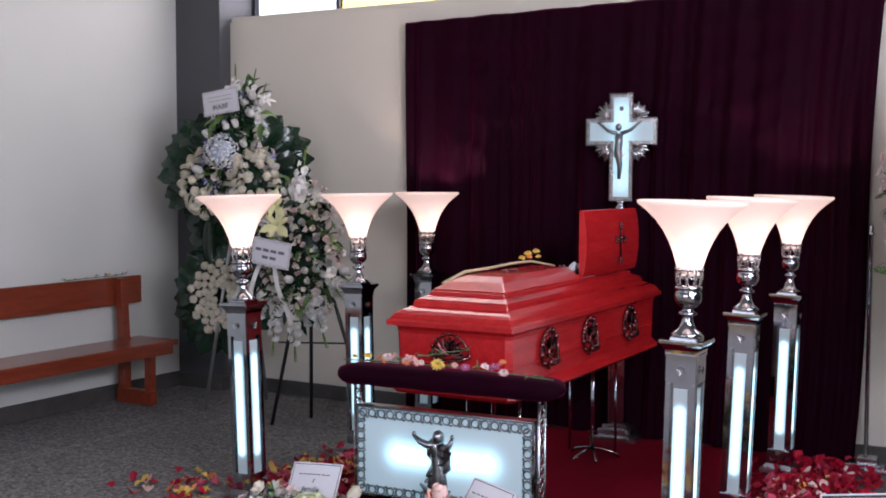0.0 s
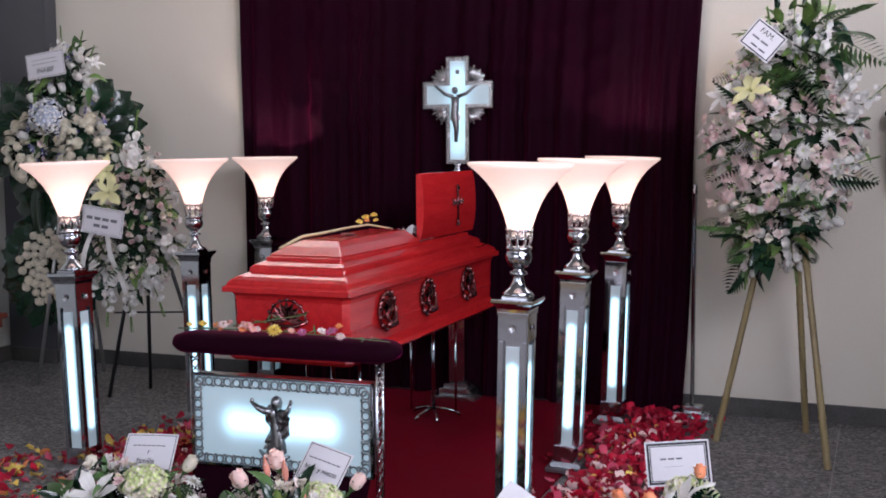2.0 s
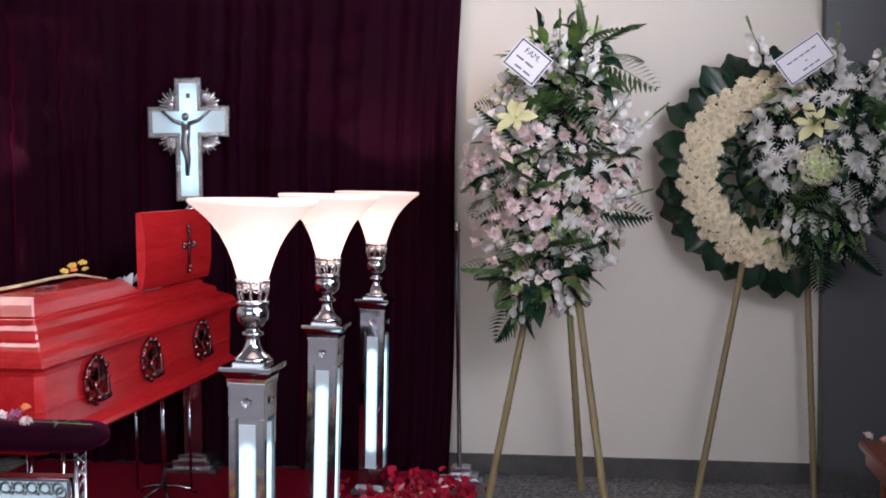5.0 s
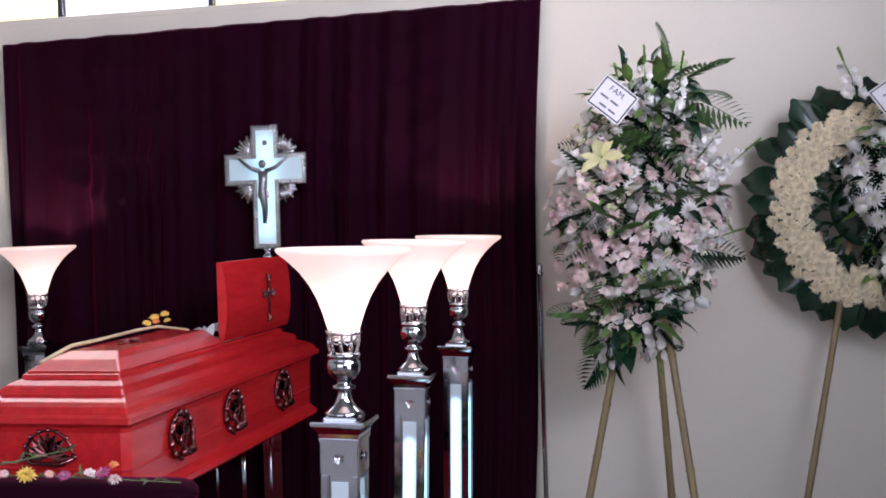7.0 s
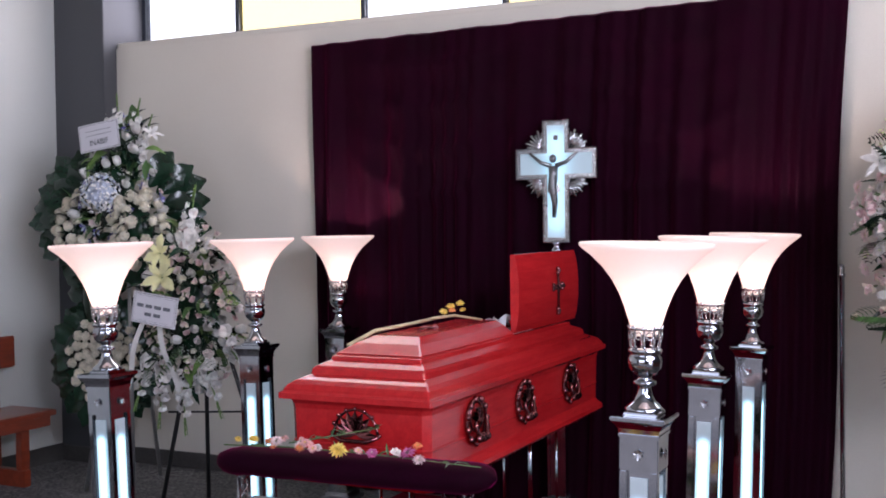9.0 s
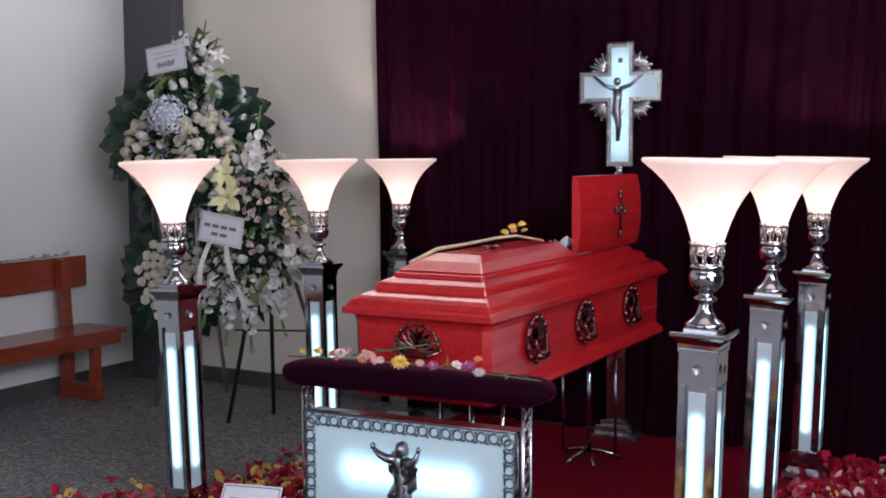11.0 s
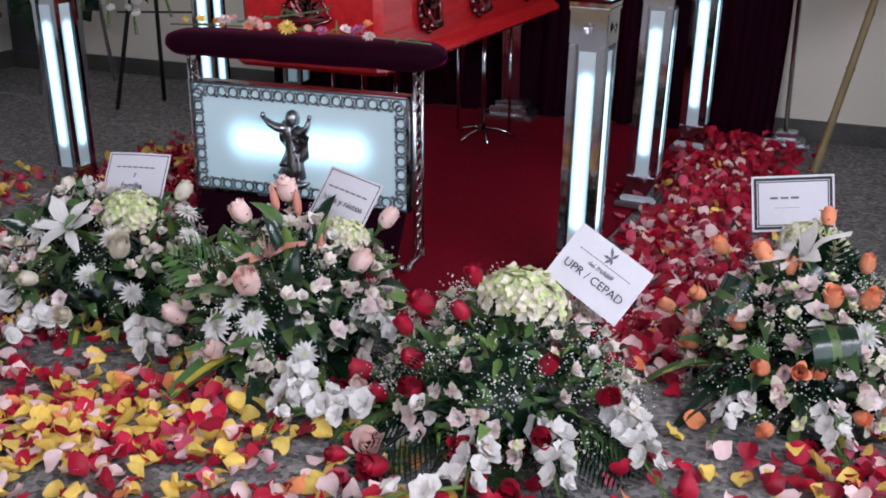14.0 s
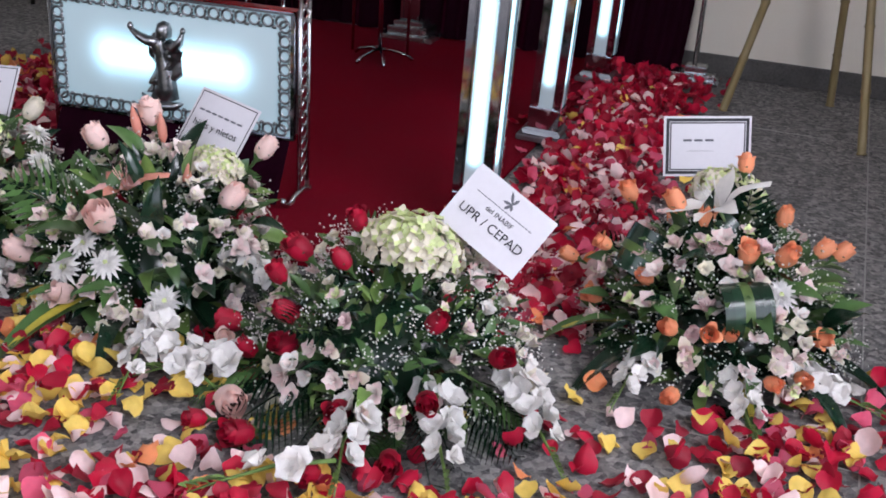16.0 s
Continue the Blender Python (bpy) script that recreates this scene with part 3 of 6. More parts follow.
def coffin():
    ob = thing("coffin", "red lacquered wooden coffin with stepped lid, its head half open", "coffin")
    L = 1.93
    body = [(0.27, 0.05, 0.585), (0.292, 0.03, 0.585), (0.306, 0.016, 0.6), (0.305, 0.017, 0.618), (0.29, 0.03, 0.634), (0.279, 0.042, 0.65), (0.279, 0.042, 0.655), (0.281, 0.04, 0.72),
            (0.284, 0.037, 0.723), (0.284, 0.037, 0.728), (0.281, 0.04, 0.732), (0.283, 0.036, 0.85), (0.287, 0.032, 0.868), (0.296, 0.022, 0.882)]
    s = Mesh().add(tiers(body, L, None, 0.026))
    s.f.append((7, 6, 5, 4, 3, 2, 1, 0))
    s.m.append(0)
    part("body", s, COFFIN, ob)
    low = [(0.29, 0.02, 0.884), (0.312, 0.0, 0.886), (0.313, 0.0, 0.906), (0.3, 0.012, 0.914), (0.297, 0.016, 0.922), (0.288, 0.03, 0.937), (0.27, 0.056, 0.95), (0.246, 0.09, 0.961), (0.236, 0.104, 0.966),
           (0.233, 0.108, 0.985), (0.224, 0.122, 0.995), (0.203, 0.152, 1.006), (0.19, 0.17, 1.012), (0.187, 0.174, 1.026), (0.178, 0.188, 1.03), (0.164, 0.206, 1.03)]
    part("lid_moulding", tiers(low, L), COFFIN, ob)
    roof = Mesh().add(tiers([(0.179, 0.188, 1.0305), (0.179, 0.188, 1.036), (0.172, 0.2, 1.041), (0.135, 0.262, 1.068), (0.095, 0.335, 1.09)], L, 1.068))
    roof.add(([(CX - 0.089, 0.335, 1.09), (CX + 0.089, 0.335, 1.09), (CX + 0.095, 0.341, 1.09), (CX + 0.095, 1.068, 1.09), (CX - 0.095, 1.068, 1.09), (CX - 0.095, 0.341, 1.09)], [(0, 1, 2, 3, 4, 5)]))
    roof.add(([(CX - 0.179, 1.068, 1.0305), (CX + 0.179, 1.068, 1.0305), (CX + 0.172, 1.068, 1.041), (CX + 0.135, 1.068, 1.068), (CX + 0.095, 1.068, 1.09), (CX - 0.095, 1.068, 1.09), (CX - 0.135, 1.068, 1.068), (CX - 0.172, 1.068, 1.041)],
              [(0, 1, 2, 3, 4, 5, 6, 7)]))
    part("foot_lid", roof, COFFIN, ob)
    # the head half of the lid, standing on its hinge
    x0, y0, y1 = CX + 0.172, 1.085, 1.86
    prof = [(0.0, 0.0), (0.004, 0.002), (0.012, 0.03), (0.02, 0.08), (0.024, 0.13), (0.024, 0.22), (0.02, 0.28), (0.012, 0.33), (0.003, 0.362), (0.0, 0.364), (-0.016, 0.362), (-0.016, 0.002)]
    n = len(prof)
    v = [(x0 + dx, y, 1.034 + 0.935 * dz) for y in (y0, y1) for dx, dz in prof]
    f = [(i, (i + 1) % n, n + (i + 1) % n, n + i) for i in range(n)] + [tuple(range(n))[::-1], tuple(range(n, 2 * n))]
    lid = part("head_lid", (v, f), COFFIN, ob, "raised head half of the lid")
    cross = Mesh().add(block(-0.006, 0.006, -0.004, 0.004, -0.07, 0.07, 0.002)).add(block(-0.042, 0.042, -0.004, 0.004, 0.01, 0.022, 0.002))
    for x, z in ((0, 0.075), (0, -0.075), (-0.046, 0.016), (0.046, 0.016)):
        for k in range(3):
            cross.add(ball(0.009, 4, 7), Matrix.Translation((x + 0.009 * math.cos(2.1 * k), 0, z + 0.009 * math.sin(2.1 * k))))
    for k in range(8):
        cross.add(petal(0.03, 0.01, 0.1, 0.2), Matrix.Translation((0, 0.002, 0.016)) @ Matrix.Rotation(math.pi / 2, 4, "X") @ Matrix.Rotation(k * math.pi / 4 + 0.4, 4, "Z"))
    part("cross_ornament", cross, COPPER, lid, "small copper-plated cross ornament", Matrix.Translation((x0 + 0.03, 1.56, 1.19)) @ Matrix.Rotation(radians(90), 4, "Z") @ Matrix.Scale(1.25, 4), True)
    lining = grid(lambda u, w: (CX - 0.155 + 0.02 * math.sin(40 * u) + 0.30 * w * 0.1, 1.075 + 0.75 * u, 1.015 + 0.03 * math.sin(math.pi * w) + 0.012 * math.sin(61 * u + 3 * w)), 40, 4)
    tip = grid(lambda u, w: (CX + 0.02 + 0.11 * u, 1.085 + 0.02 * w, 1.03 + (0.022 + 0.06 * u) * w + 0.006 * math.sin(9 * u)), 8, 3)
    part("satin_lining", Mesh().add(lining).add(tip), PAPER, ob, "white satin lining", None, True)
    bed = grid(lambda u, w: (CX - 0.17 + 0.34 * u, 1.07 + 0.68 * w, 0.99 + 0.008 * noise.noise((u * 7, w * 12, 1))), 14, 24)
    part("satin_cover", bed, PAPER, ob, "white satin cover", None, True)
    shape = handle_shape(0.17, 0.165).data("handle", [COPPER])
    for y in (0.415, 0.9, 1.46):
        part("handle", shape, COPPER, ob, "ornate copper-plated handle", Matrix.Translation((CX + 0.291, y, 0.775)) @ Matrix.Rotation(radians(90), 4, "Z"))
    plate = Mesh()
    for k in range(9):
        a = math.pi * k / 8
        plate.add(petal(0.085, 0.03, 0.05, 0.3), Matrix.Rotation(math.pi / 2, 4, "X") @ Matrix.Rotation(a - math.pi / 2, 4, "Z"))
        plate.add(ball(0.009, 4, 7), Matrix.Translation((0.096 * math.cos(a), -0.003, 0.09 * math.sin(a))))
    plate.add(ring_bar(0.088, 0.006, 18, 5, 0, math.pi)).add(ring_bar(0.05, 0.006, 14, 5, 0, math.pi))
    plate.add(tube([(-0.095, -0.008, -0.004), (-0.05, -0.02, -0.022), (0.05, -0.02, -0.022), (0.095, -0.008, -0.004)], 0.008, 7))
    part("foot_handle", plate, COPPER, ob, "fan-shaped copper-plated handle", Matrix.Translation((CX - 0.005, 0.036, 0.77)), True)
    deco = Mesh().add(block(-0.008, 0.008, -0.08, 0.08, 0, 0.006, 0.002)).add(block(-0.04, 0.04, 0.01, 0.026, 0, 0.006, 0.002))
    for k in range(10):
        deco.add(petal(0.045, 0.014, 0.1, 0.2), Matrix.Translation((0, 0.018, 0.004)) @ Matrix.Rotation(k * 0.628, 4, "Z"))
    part("lid_ornament", deco, COPPER, ob, "flat copper-plated lid ornament", Matrix.Translation((CX, 0.6, 1.091)), True)


coffin()


def coffin_stand(x, y):
    ob = thing("coffin_stand", "slim chrome stand with crossed feet holding up the coffin", "stand", pose(x, y, 0), "coffin stands")
    for a in (20, 160, 250, 300):
        c, s = math.cos(radians(a)), math.sin(radians(a))
        part("foot", tube([(0, 0, 0.06), (0.05 * c, 0.05 * s, 0.058), (0.12 * c, 0.12 * s, 0.04), (0.15 * c, 0.15 * s, 0.018)], 0.008, 7), CHROME, ob, "", None, True)
    part("centre_pole", lathe([(0.011, 0.05), (0.011, 0.57)], 10), CHROME, ob, "", None, True)
    for sx in (-1, 1):
        part("side_pole", lathe([(0.007, 0.045), (0.007, 0.57)], 8), CHROME, ob, "", Matrix.Translation((0.125 * sx, 0.02 * sx, 0)), True)
    part("top_bar", block(-0.2, 0.2, -0.02, 0.02, 0.568, 0.586, 0.003), CHROME, ob)


coffin_stand(0.03, 1.53)
coffin_stand(-0.02, 0.42)

# ---- kneeler with lit panel in front of the coffin ----


def cushion(w, d, h, n=48, k=14):
    def at(u, t):
        a = 2 * math.pi * t
        e = min(1.0, (0.5 - abs(u - 0.5)) * 9)
        r = math.sqrt(max(0.0, 1 - (1 - e) ** 2)) * 0.97 + 0.03
        sq = 1.0 / max(abs(math.cos(a)), abs(math.sin(a))) ** 0.55
        sag = 0.006 * noise.noise((u * 9, math.cos(a), math.sin(a)))
        return (u - 0.5) * w, (d / 2 + sag) * r * sq * math.cos(a) * 0.84, (h / 2 + sag) * r * sq * math.sin(a) * 0.84
    return grid(at, n, k)


def robed_statue():
    """A plain robed standing shape in relief, arms apart."""
    s = Mesh()
    prof = [(0.024, 0.0), (0.037, 0.008), (0.032, 0.04), (0.026, 0.08), (0.021, 0.11), (0.022, 0.135), (0.027, 0.155), (0.022, 0.172), (0.01, 0.182), (0.008, 0.187)]
    v, f = lathe(prof, 22, False)
    v = [(x * (1 + 0.16 * math.sin(9 * math.atan2(y, x) + 30 * z) + 0.1 * math.sin(4 * math.atan2(y, x) - 40 * z)) + 0.014 * math.sin(z * 20 + 0.6) - 0.008, y * 0.6, z) for x, y, z in v]
    s.add((v, f)).add(ball(0.017, 6, 10, 1.2), Matrix.Translation((0.002, -0.006, 0.197)))
    s.add(lathe([(0.021, 0.178), (0.023, 0.195), (0.017, 0.214), (0.004, 0.221)], 10, False), Matrix.Translation((0.003, 0.002, 0)))
    s.add(tube([(-0.012, 0, 0.162), (-0.046, -0.006, 0.165), (-0.07, -0.01, 0.176), (-0.092, -0.01, 0.192)], [0.016, 0.015, 0.012, 0.007], 8))
    s.add(ball(0.009, 5, 8, 1.3), Matrix.Translation((-0.095, -0.01, 0.2)))
    s.add(tube([(0.016, 0, 0.162), (0.042, -0.006, 0.152), (0.058, -0.01, 0.17), (0.068, -0.01, 0.196)], [0.016, 0.016, 0.011, 0.006], 8))
    s.add(ball(0.008, 5, 8, 1.3), Matrix.Translation((0.07, -0.01, 0.203)))
    for x, z, l, w, a in ((0.045, 0.165, 0.085, 0.05, 22), (0.03, 0.11, 0.1, 0.06, 48), (-0.02, 0.06, 0.075, 0.05, -38), (0.06, 0.15, 0.07, 0.06, 60), (0.056, 0.175, 0.075, 0.045, 42), (0.035, 0.15, 0.1, 0.05, 5), (0.022, 0.085, 0.1, 0.06, 38), (0.018, 0.07, 0.085, 0.05, 55), (-0.04, 0.158, 0.07, 0.045, -25), (0.0, 0.13, 0.12, 0.05, 14), (-0.014, 0.12, 0.12, 0.04, -12), (0.002, 0.09, 0.1, 0.035, -4)):
        s.add(petal(l, w, 0.1, 0.35, 0.7, 0.0, 4, 6, 0.14, x * 90), Matrix.Translation((x, -0.012, z)) @ Matrix.Rotation(radians(-90), 4, "X") @ Matrix.Rotation(radians(a), 4, "Z"))
    s.add(tube([(-0.07, -0.004, 0.014), (-0.04, -0.012, -0.006), (0.0, -0.014, -0.012), (0.04, -0.012, -0.008), (0.06, -0.004, 0.0)], [0.004, 0.012, 0.015, 0.012, 0.004], 8))
    return s


def kneeler():
    ob = thing("kneeler", "prayer kneeler with lit panel, silver filigree frame and maroon velvet pad", "kneeler", pose(0.075, -0.232, 0, 0, 0, 3.5))
    W, z0, z1 = 0.40, 0.2, 0.575
    part("velvet_pad", cushion(1.03, 0.2, 0.105), VELVET, ob, "padded maroon velvet arm rest", pose(0, 0.045, 0.705), True)
    panel = part("lit_panel", block(-W + 0.01, W - 0.01, -0.004, 0.004, -(z1 - z0) / 2, (z1 - z0) / 2), PANEL_LIGHT, ob, "milky acrylic panel lit by a tube", pose(0, 0.0, (z0 + z1) / 2))
    # Dark metal chosen to hold down the coffin's red reflection beneath the pad.
    part("panel_case", block(-W + 0.005, W - 0.005, 0.007, 0.075, z0, z1, 0.004), DULL, ob, "dull dark metal lamp case")
    edge = Mesh()
    for a, b in (((-W, z0), (W, z0)), ((-W, z1), (W, z1)), ((-W, z0), (-W, z1)), ((W, z0), (W, z1))):
        edge.add(block(min(a[0], b[0]) - 0.006, max(a[0], b[0]) + 0.006, -0.012, 0.01, min(a[1], b[1]) - 0.005, max(a[1], b[1]) + 0.005, 0.002))
    part("frame", edge, CHROME, ob)
    loops = Mesh()
    for n_, (ax, az, bx, bz) in ((18, (-W + 0.035, z1 - 0.026, W - 0.035, z1 - 0.026)), (18, (-W + 0.035, z0 + 0.024, W - 0.035, z0 + 0.024)),
                                 (8, (-W + 0.024, z0 + 0.04, -W + 0.024, z1 - 0.04)), (8, (W - 0.024, z0 + 0.04, W - 0.024, z1 - 0.04))):
        for k in range(n_):
            x, z = ax + (bx - ax) * k / (n_ - 1), az + (bz - az) * k / (n_ - 1)
            loops.add(ring_bar(0.0165, 0.0042, 14, 5), Matrix.Translation((x, -0.009, z)))
            h = 0.5 / (n_ - 1)
            ix, iz = (0, -1 if az > 0.4 else 1) if n_ == 18 else (1 if ax < 0 else -1, 0)
            px, pz = x + (bx - ax) * h + ix * 0.017, z + (bz - az) * h + iz * 0.017
            if k < n_ - 1:
                loops.add(ball(0.0062, 4, 7), Matrix.Translation((px, -0.009, pz)))
                loops.add(ball(0.005, 4, 6), Matrix.Translation((px + 0.006 * iz, -0.009, pz + 0.006 * ix)))
                loops.add(ball(0.005, 4, 6), Matrix.Translation((x + (bx - ax) * h - ix * 0.014, -0.009, z + (bz - az) * h - iz * 0.014)))
    part("filigree_border", loops, DULL, ob, "pierced silver filigree border", None, True)
    part("statue_relief", robed_statue(), DULL, ob, "dark silver robed figure in relief", pose(-0.012, -0.022, 0.266) @ Matrix.Diagonal((1.05, 1.2, 1.1, 1)), True)
    for sx in (-1, 1):
        side = Mesh()
        for y in (0.012, 0.075):
            side.add(tube([(0, y, 0.02), (0, y, 0.66)], 0.007, 7))
        for k in range(15):
            z = 0.05 + 0.04 * k
            side.add(tube([(0, 0.012, z), (0, 0.075, z + 0.04)], 0.004, 5)).add(tube([(0, 0.075, z), (0, 0.012, z + 0.04)], 0.004, 5))
        fo = [(0, -0.06 + 0.05 * math.cos(a), 0.035 + 0.02 * math.sin(a)) for a in (2.6, 3.4, 4.2, 5.0, 5.8)] + [(0, 0.04, 0.03), (0, 0.1, 0.014)]
        side.add(tube(fo, 0.008, 7)).add(ball(0.013, 5, 8), Matrix.Translation((0, 0.012, 0.665)))
        part("side_frame", side, CAST, ob, "silver lattice side frame", pose(sx * (W + 0.016), 0, 0), True)
    skirt = grid(lambda u, w: ((u - 0.5) * 0.78, 0.0 - 0.1 * (1 - w) + 0.008 * math.sin(50 * u) * (1 - w), 0.022 + 0.172 * w), 60, 5)
    part("velvet_apron", skirt, VELVET, ob, "maroon velvet apron below the panel", None, True)


kneeler()

# ---- lit cross on its stand ----


def lit_cross():
    ob = thing("lit_cross", "lit acrylic standing cross with silver beaded frame on a chrome column", "cross", pose(-0.012, 2.04, 0, 0, 0, 1))
    steps = Mesh().add(block(-0.14, 0.14, -0.11, 0.11, 0.012, 0.035, 0.004)).add(block(-0.1, 0.1, -0.085, 0.085, 0.035, 0.075, 0.005)).add(block(-0.075, 0.075, -0.065, 0.065, 0.075, 0.1, 0.004))
    part("stepped_base", steps, CAST, ob)
    col = Mesh().add(block(-0.04, 0.04, -0.035, 0.035, 0.1, 1.36, 0.003))
    for sx in (-1, 1):
        col.add(block(sx * 0.042 - 0.007, sx * 0.042 + 0.007, -0.042, -0.028, 0.1, 1.36, 0.002))
    part("column", col, CHROME, ob)
    part("socket", lathe([(0.03, 1.355), (0.035, 1.37), (0.018, 1.382), (0.024, 1.395), (0.03, 1.41)], 16), CHROME, ob, "", None, True)
    hw, arm, zb, zt, z0, z1 = 0.068, 0.214, 1.41, 2.028, 1.735, 1.885
    outline = [(-hw, zb), (hw, zb), (hw, z0), (arm, z0), (arm, z1), (hw, z1), (hw, zt), (-hw, zt), (-hw, z1), (-arm, z1), (-arm, z0), (-hw, z0)]
    n = 12

    def slab(pts, ya, yb):
        return [(x, y, z) for y in (ya, yb) for x, z in pts], [tuple(range(n)), tuple(range(n, 2 * n))[::-1]] + [((i + 1) % n, i, n + i, n + (i + 1) % n) for i in range(n)]

    part("case", slab(outline, 0.0, 0.04), CHROME, ob)
    mid = (zb + zt) / 2
    inner = [(x - math.copysign(0.021, x), z + (0.021 if z in (zb, z0) else -0.021)) for x, z in outline]
    part("lit_face", slab([(x, z - mid) for x, z in inner], -0.004, -0.001), CROSS_LIGHT, ob, "milky lit acrylic face", pose(0, 0, mid))
    rim = Mesh()
    for i in range(n):
        (xa, za), (xb, zb_) = outline[i], outline[(i + 1) % n]
        (xc, zc), (xd, zd) = inner[i], inner[(i + 1) % n]
        rim.add(([(xa, -0.006, za), (xb, -0.006, zb_), (xd, -0.006, zd), (xc, -0.006, zc), (xa, 0.004, za), (xb, 0.004, zb_), (xd, 0.0, zd), (xc, 0.0, zc)], [(0, 1, 2, 3), (0, 4, 5, 1), (2, 6, 7, 3)]))
        steps_ = max(2, int(math.hypot(xb - xa, zb_ - za) / 0.0135))
        for k in range(steps_):
            t = k / steps_
            rim.add(ball(0.0072, 4, 6), Matrix.Translation((xa + (xb - xa) * t, -0.004, za + (zb_ - za) * t)))
    part("beaded_frame", rim, CAST, ob, "silver beaded frame", None, False)
    for sx in (-1, 1):
        for sz in (-1, 1):
            fan = Mesh()
            for k in range(7):
                a = radians(8 + 12.5 * k)
                d = Vector((sx * math.cos(a), 0, sz * math.sin(a)))
                fan.add(tube([Vector((0, 0, 0)) + d * 0.01, d * (0.088 + 0.014 * (k % 2))], [0.005, 0.009], 5))
            part("ray_fan", fan, CAST, ob, "fan of silver rays", pose(sx * hw, 0.008, z1 if sz > 0 else z0), True)
    fig = Mesh()
    fig.add(tube([(0, 0, 0.0), (0.006, -0.006, 0.07), (-0.004, -0.006, 0.14), (0, -0.006, 0.19), (0, -0.006, 0.235)], [0.009, 0.014, 0.021, 0.02, 0.022], 9))
    fig.add(ball(0.017, 6, 9, 1.2), Matrix.Translation((0, -0.01, 0.268)))
    for s in (-1, 1):
        fig.add(tube([(s * 0.012, -0.006, 0.235), (s * 0.06, -0.006, 0.252), (s * 0.112, -0.004, 0.295)], [0.012, 0.009, 0.006], 7))
    fig.add(petal(0.07, 0.06, 0, 0.3), Matrix.Translation((0.0, -0.02, 0.165)) @ Matrix.Rotation(radians(-90), 4, "X"))
    part("statue_relief", fig, DULL, ob, "dark silver figure in relief on the cross", pose(-0.008, -0.014, 1.535) @ Matrix.Diagonal((1.15, 1.2, 1.12, 1)), True)
    part("title_plate", block(-0.012, 0.012, -0.008, -0.004, 1.93, 1.955, 0.002), DULL, ob)


lit_cross()


def stanchion():
    ob = thing("stanchion_post", "slim chrome post on a stepped chrome base beside the curtain", "post", pose(1.375, 2.03, 0))
    part("stepped_base", Mesh().add(block(-0.15, 0.12, -0.08, 0.08, 0.0, 0.02, 0.004)).add(block(-0.1, 0.1, -0.06, 0.06, 0.02, 0.042, 0.004)).add(block(-0.04, 0.06, -0.04, 0.04, 0.042, 0.075, 0.005)), CAST, ob)
    part("pole", lathe([(0.012, 0.07), (0.012, 1.24), (0.016, 1.245), (0.016, 1.26), (0.011, 1.265), (0.014, 1.285), (0.008, 1.3), (0.002, 1.304)], 14), CHROME, ob, "", None, True)


stanchion()

# ---- benches ----


def bench(m, length, label):
    """A long bench along +y: its end at y = 0, its back at x = 0, the seat towards +x."""
    ob = thing("bench", label, "bench", m, "benches along the walls")
    part("seat", block(0.03, 0.4, -length, 0.0, 0.395, 0.43, 0.006), BENCH, ob)
    part("seat_rail", block(0.355, 0.378, -length + 0.02, -0.03, 0.335, 0.394, 0.003), BENCH, ob)
    part("back_board", block(0.005, 0.035, -length, 0.03, 0.665, 0.855, 0.006), BENCH, ob)
    for y in (-0.2, -length * 0.5, -length + 0.15):
        up = Mesh().add(([(0.0 + d, y + e, z) for z, d in ((0.1, 0.06), (0.4, 0.06), (0.85, 0.036)) for d, e in ((d, -0.03), (d + 0.06, -0.03), (d + 0.06, 0.03), (d, 0.03))],
                         [(4 * k + i, 4 * k + (i + 1) % 4, 4 * k + 4 + (i + 1) % 4, 4 * k + 4 + i) for k in range(2) for i in range(4)] + [(8, 9, 10, 11), (3, 2, 1, 0)]))
        up.add(block(0.04, 0.36, y - 0.028, y + 0.028, 0.0, 0.1, 0.004))
        part("back_post", up, BENCH, ob)
        part("front_leg", block(0.3, 0.352, y - 0.03, y + 0.03, 0.1, 0.394, 0.004), BENCH, ob)
    return ob


bench(pose(-3.43, 1.6, 0), 3.4, "long varnished red-brown wooden bench along the white wall")
bench(pose(3.53, 1.28, 0, 0, 0, 180) @ Matrix.Diagonal((1, -1, 1, 1)), 2.4, "long varnished red-brown wooden bench along the grey wall")

# ---- blossoms, built once and shared ----


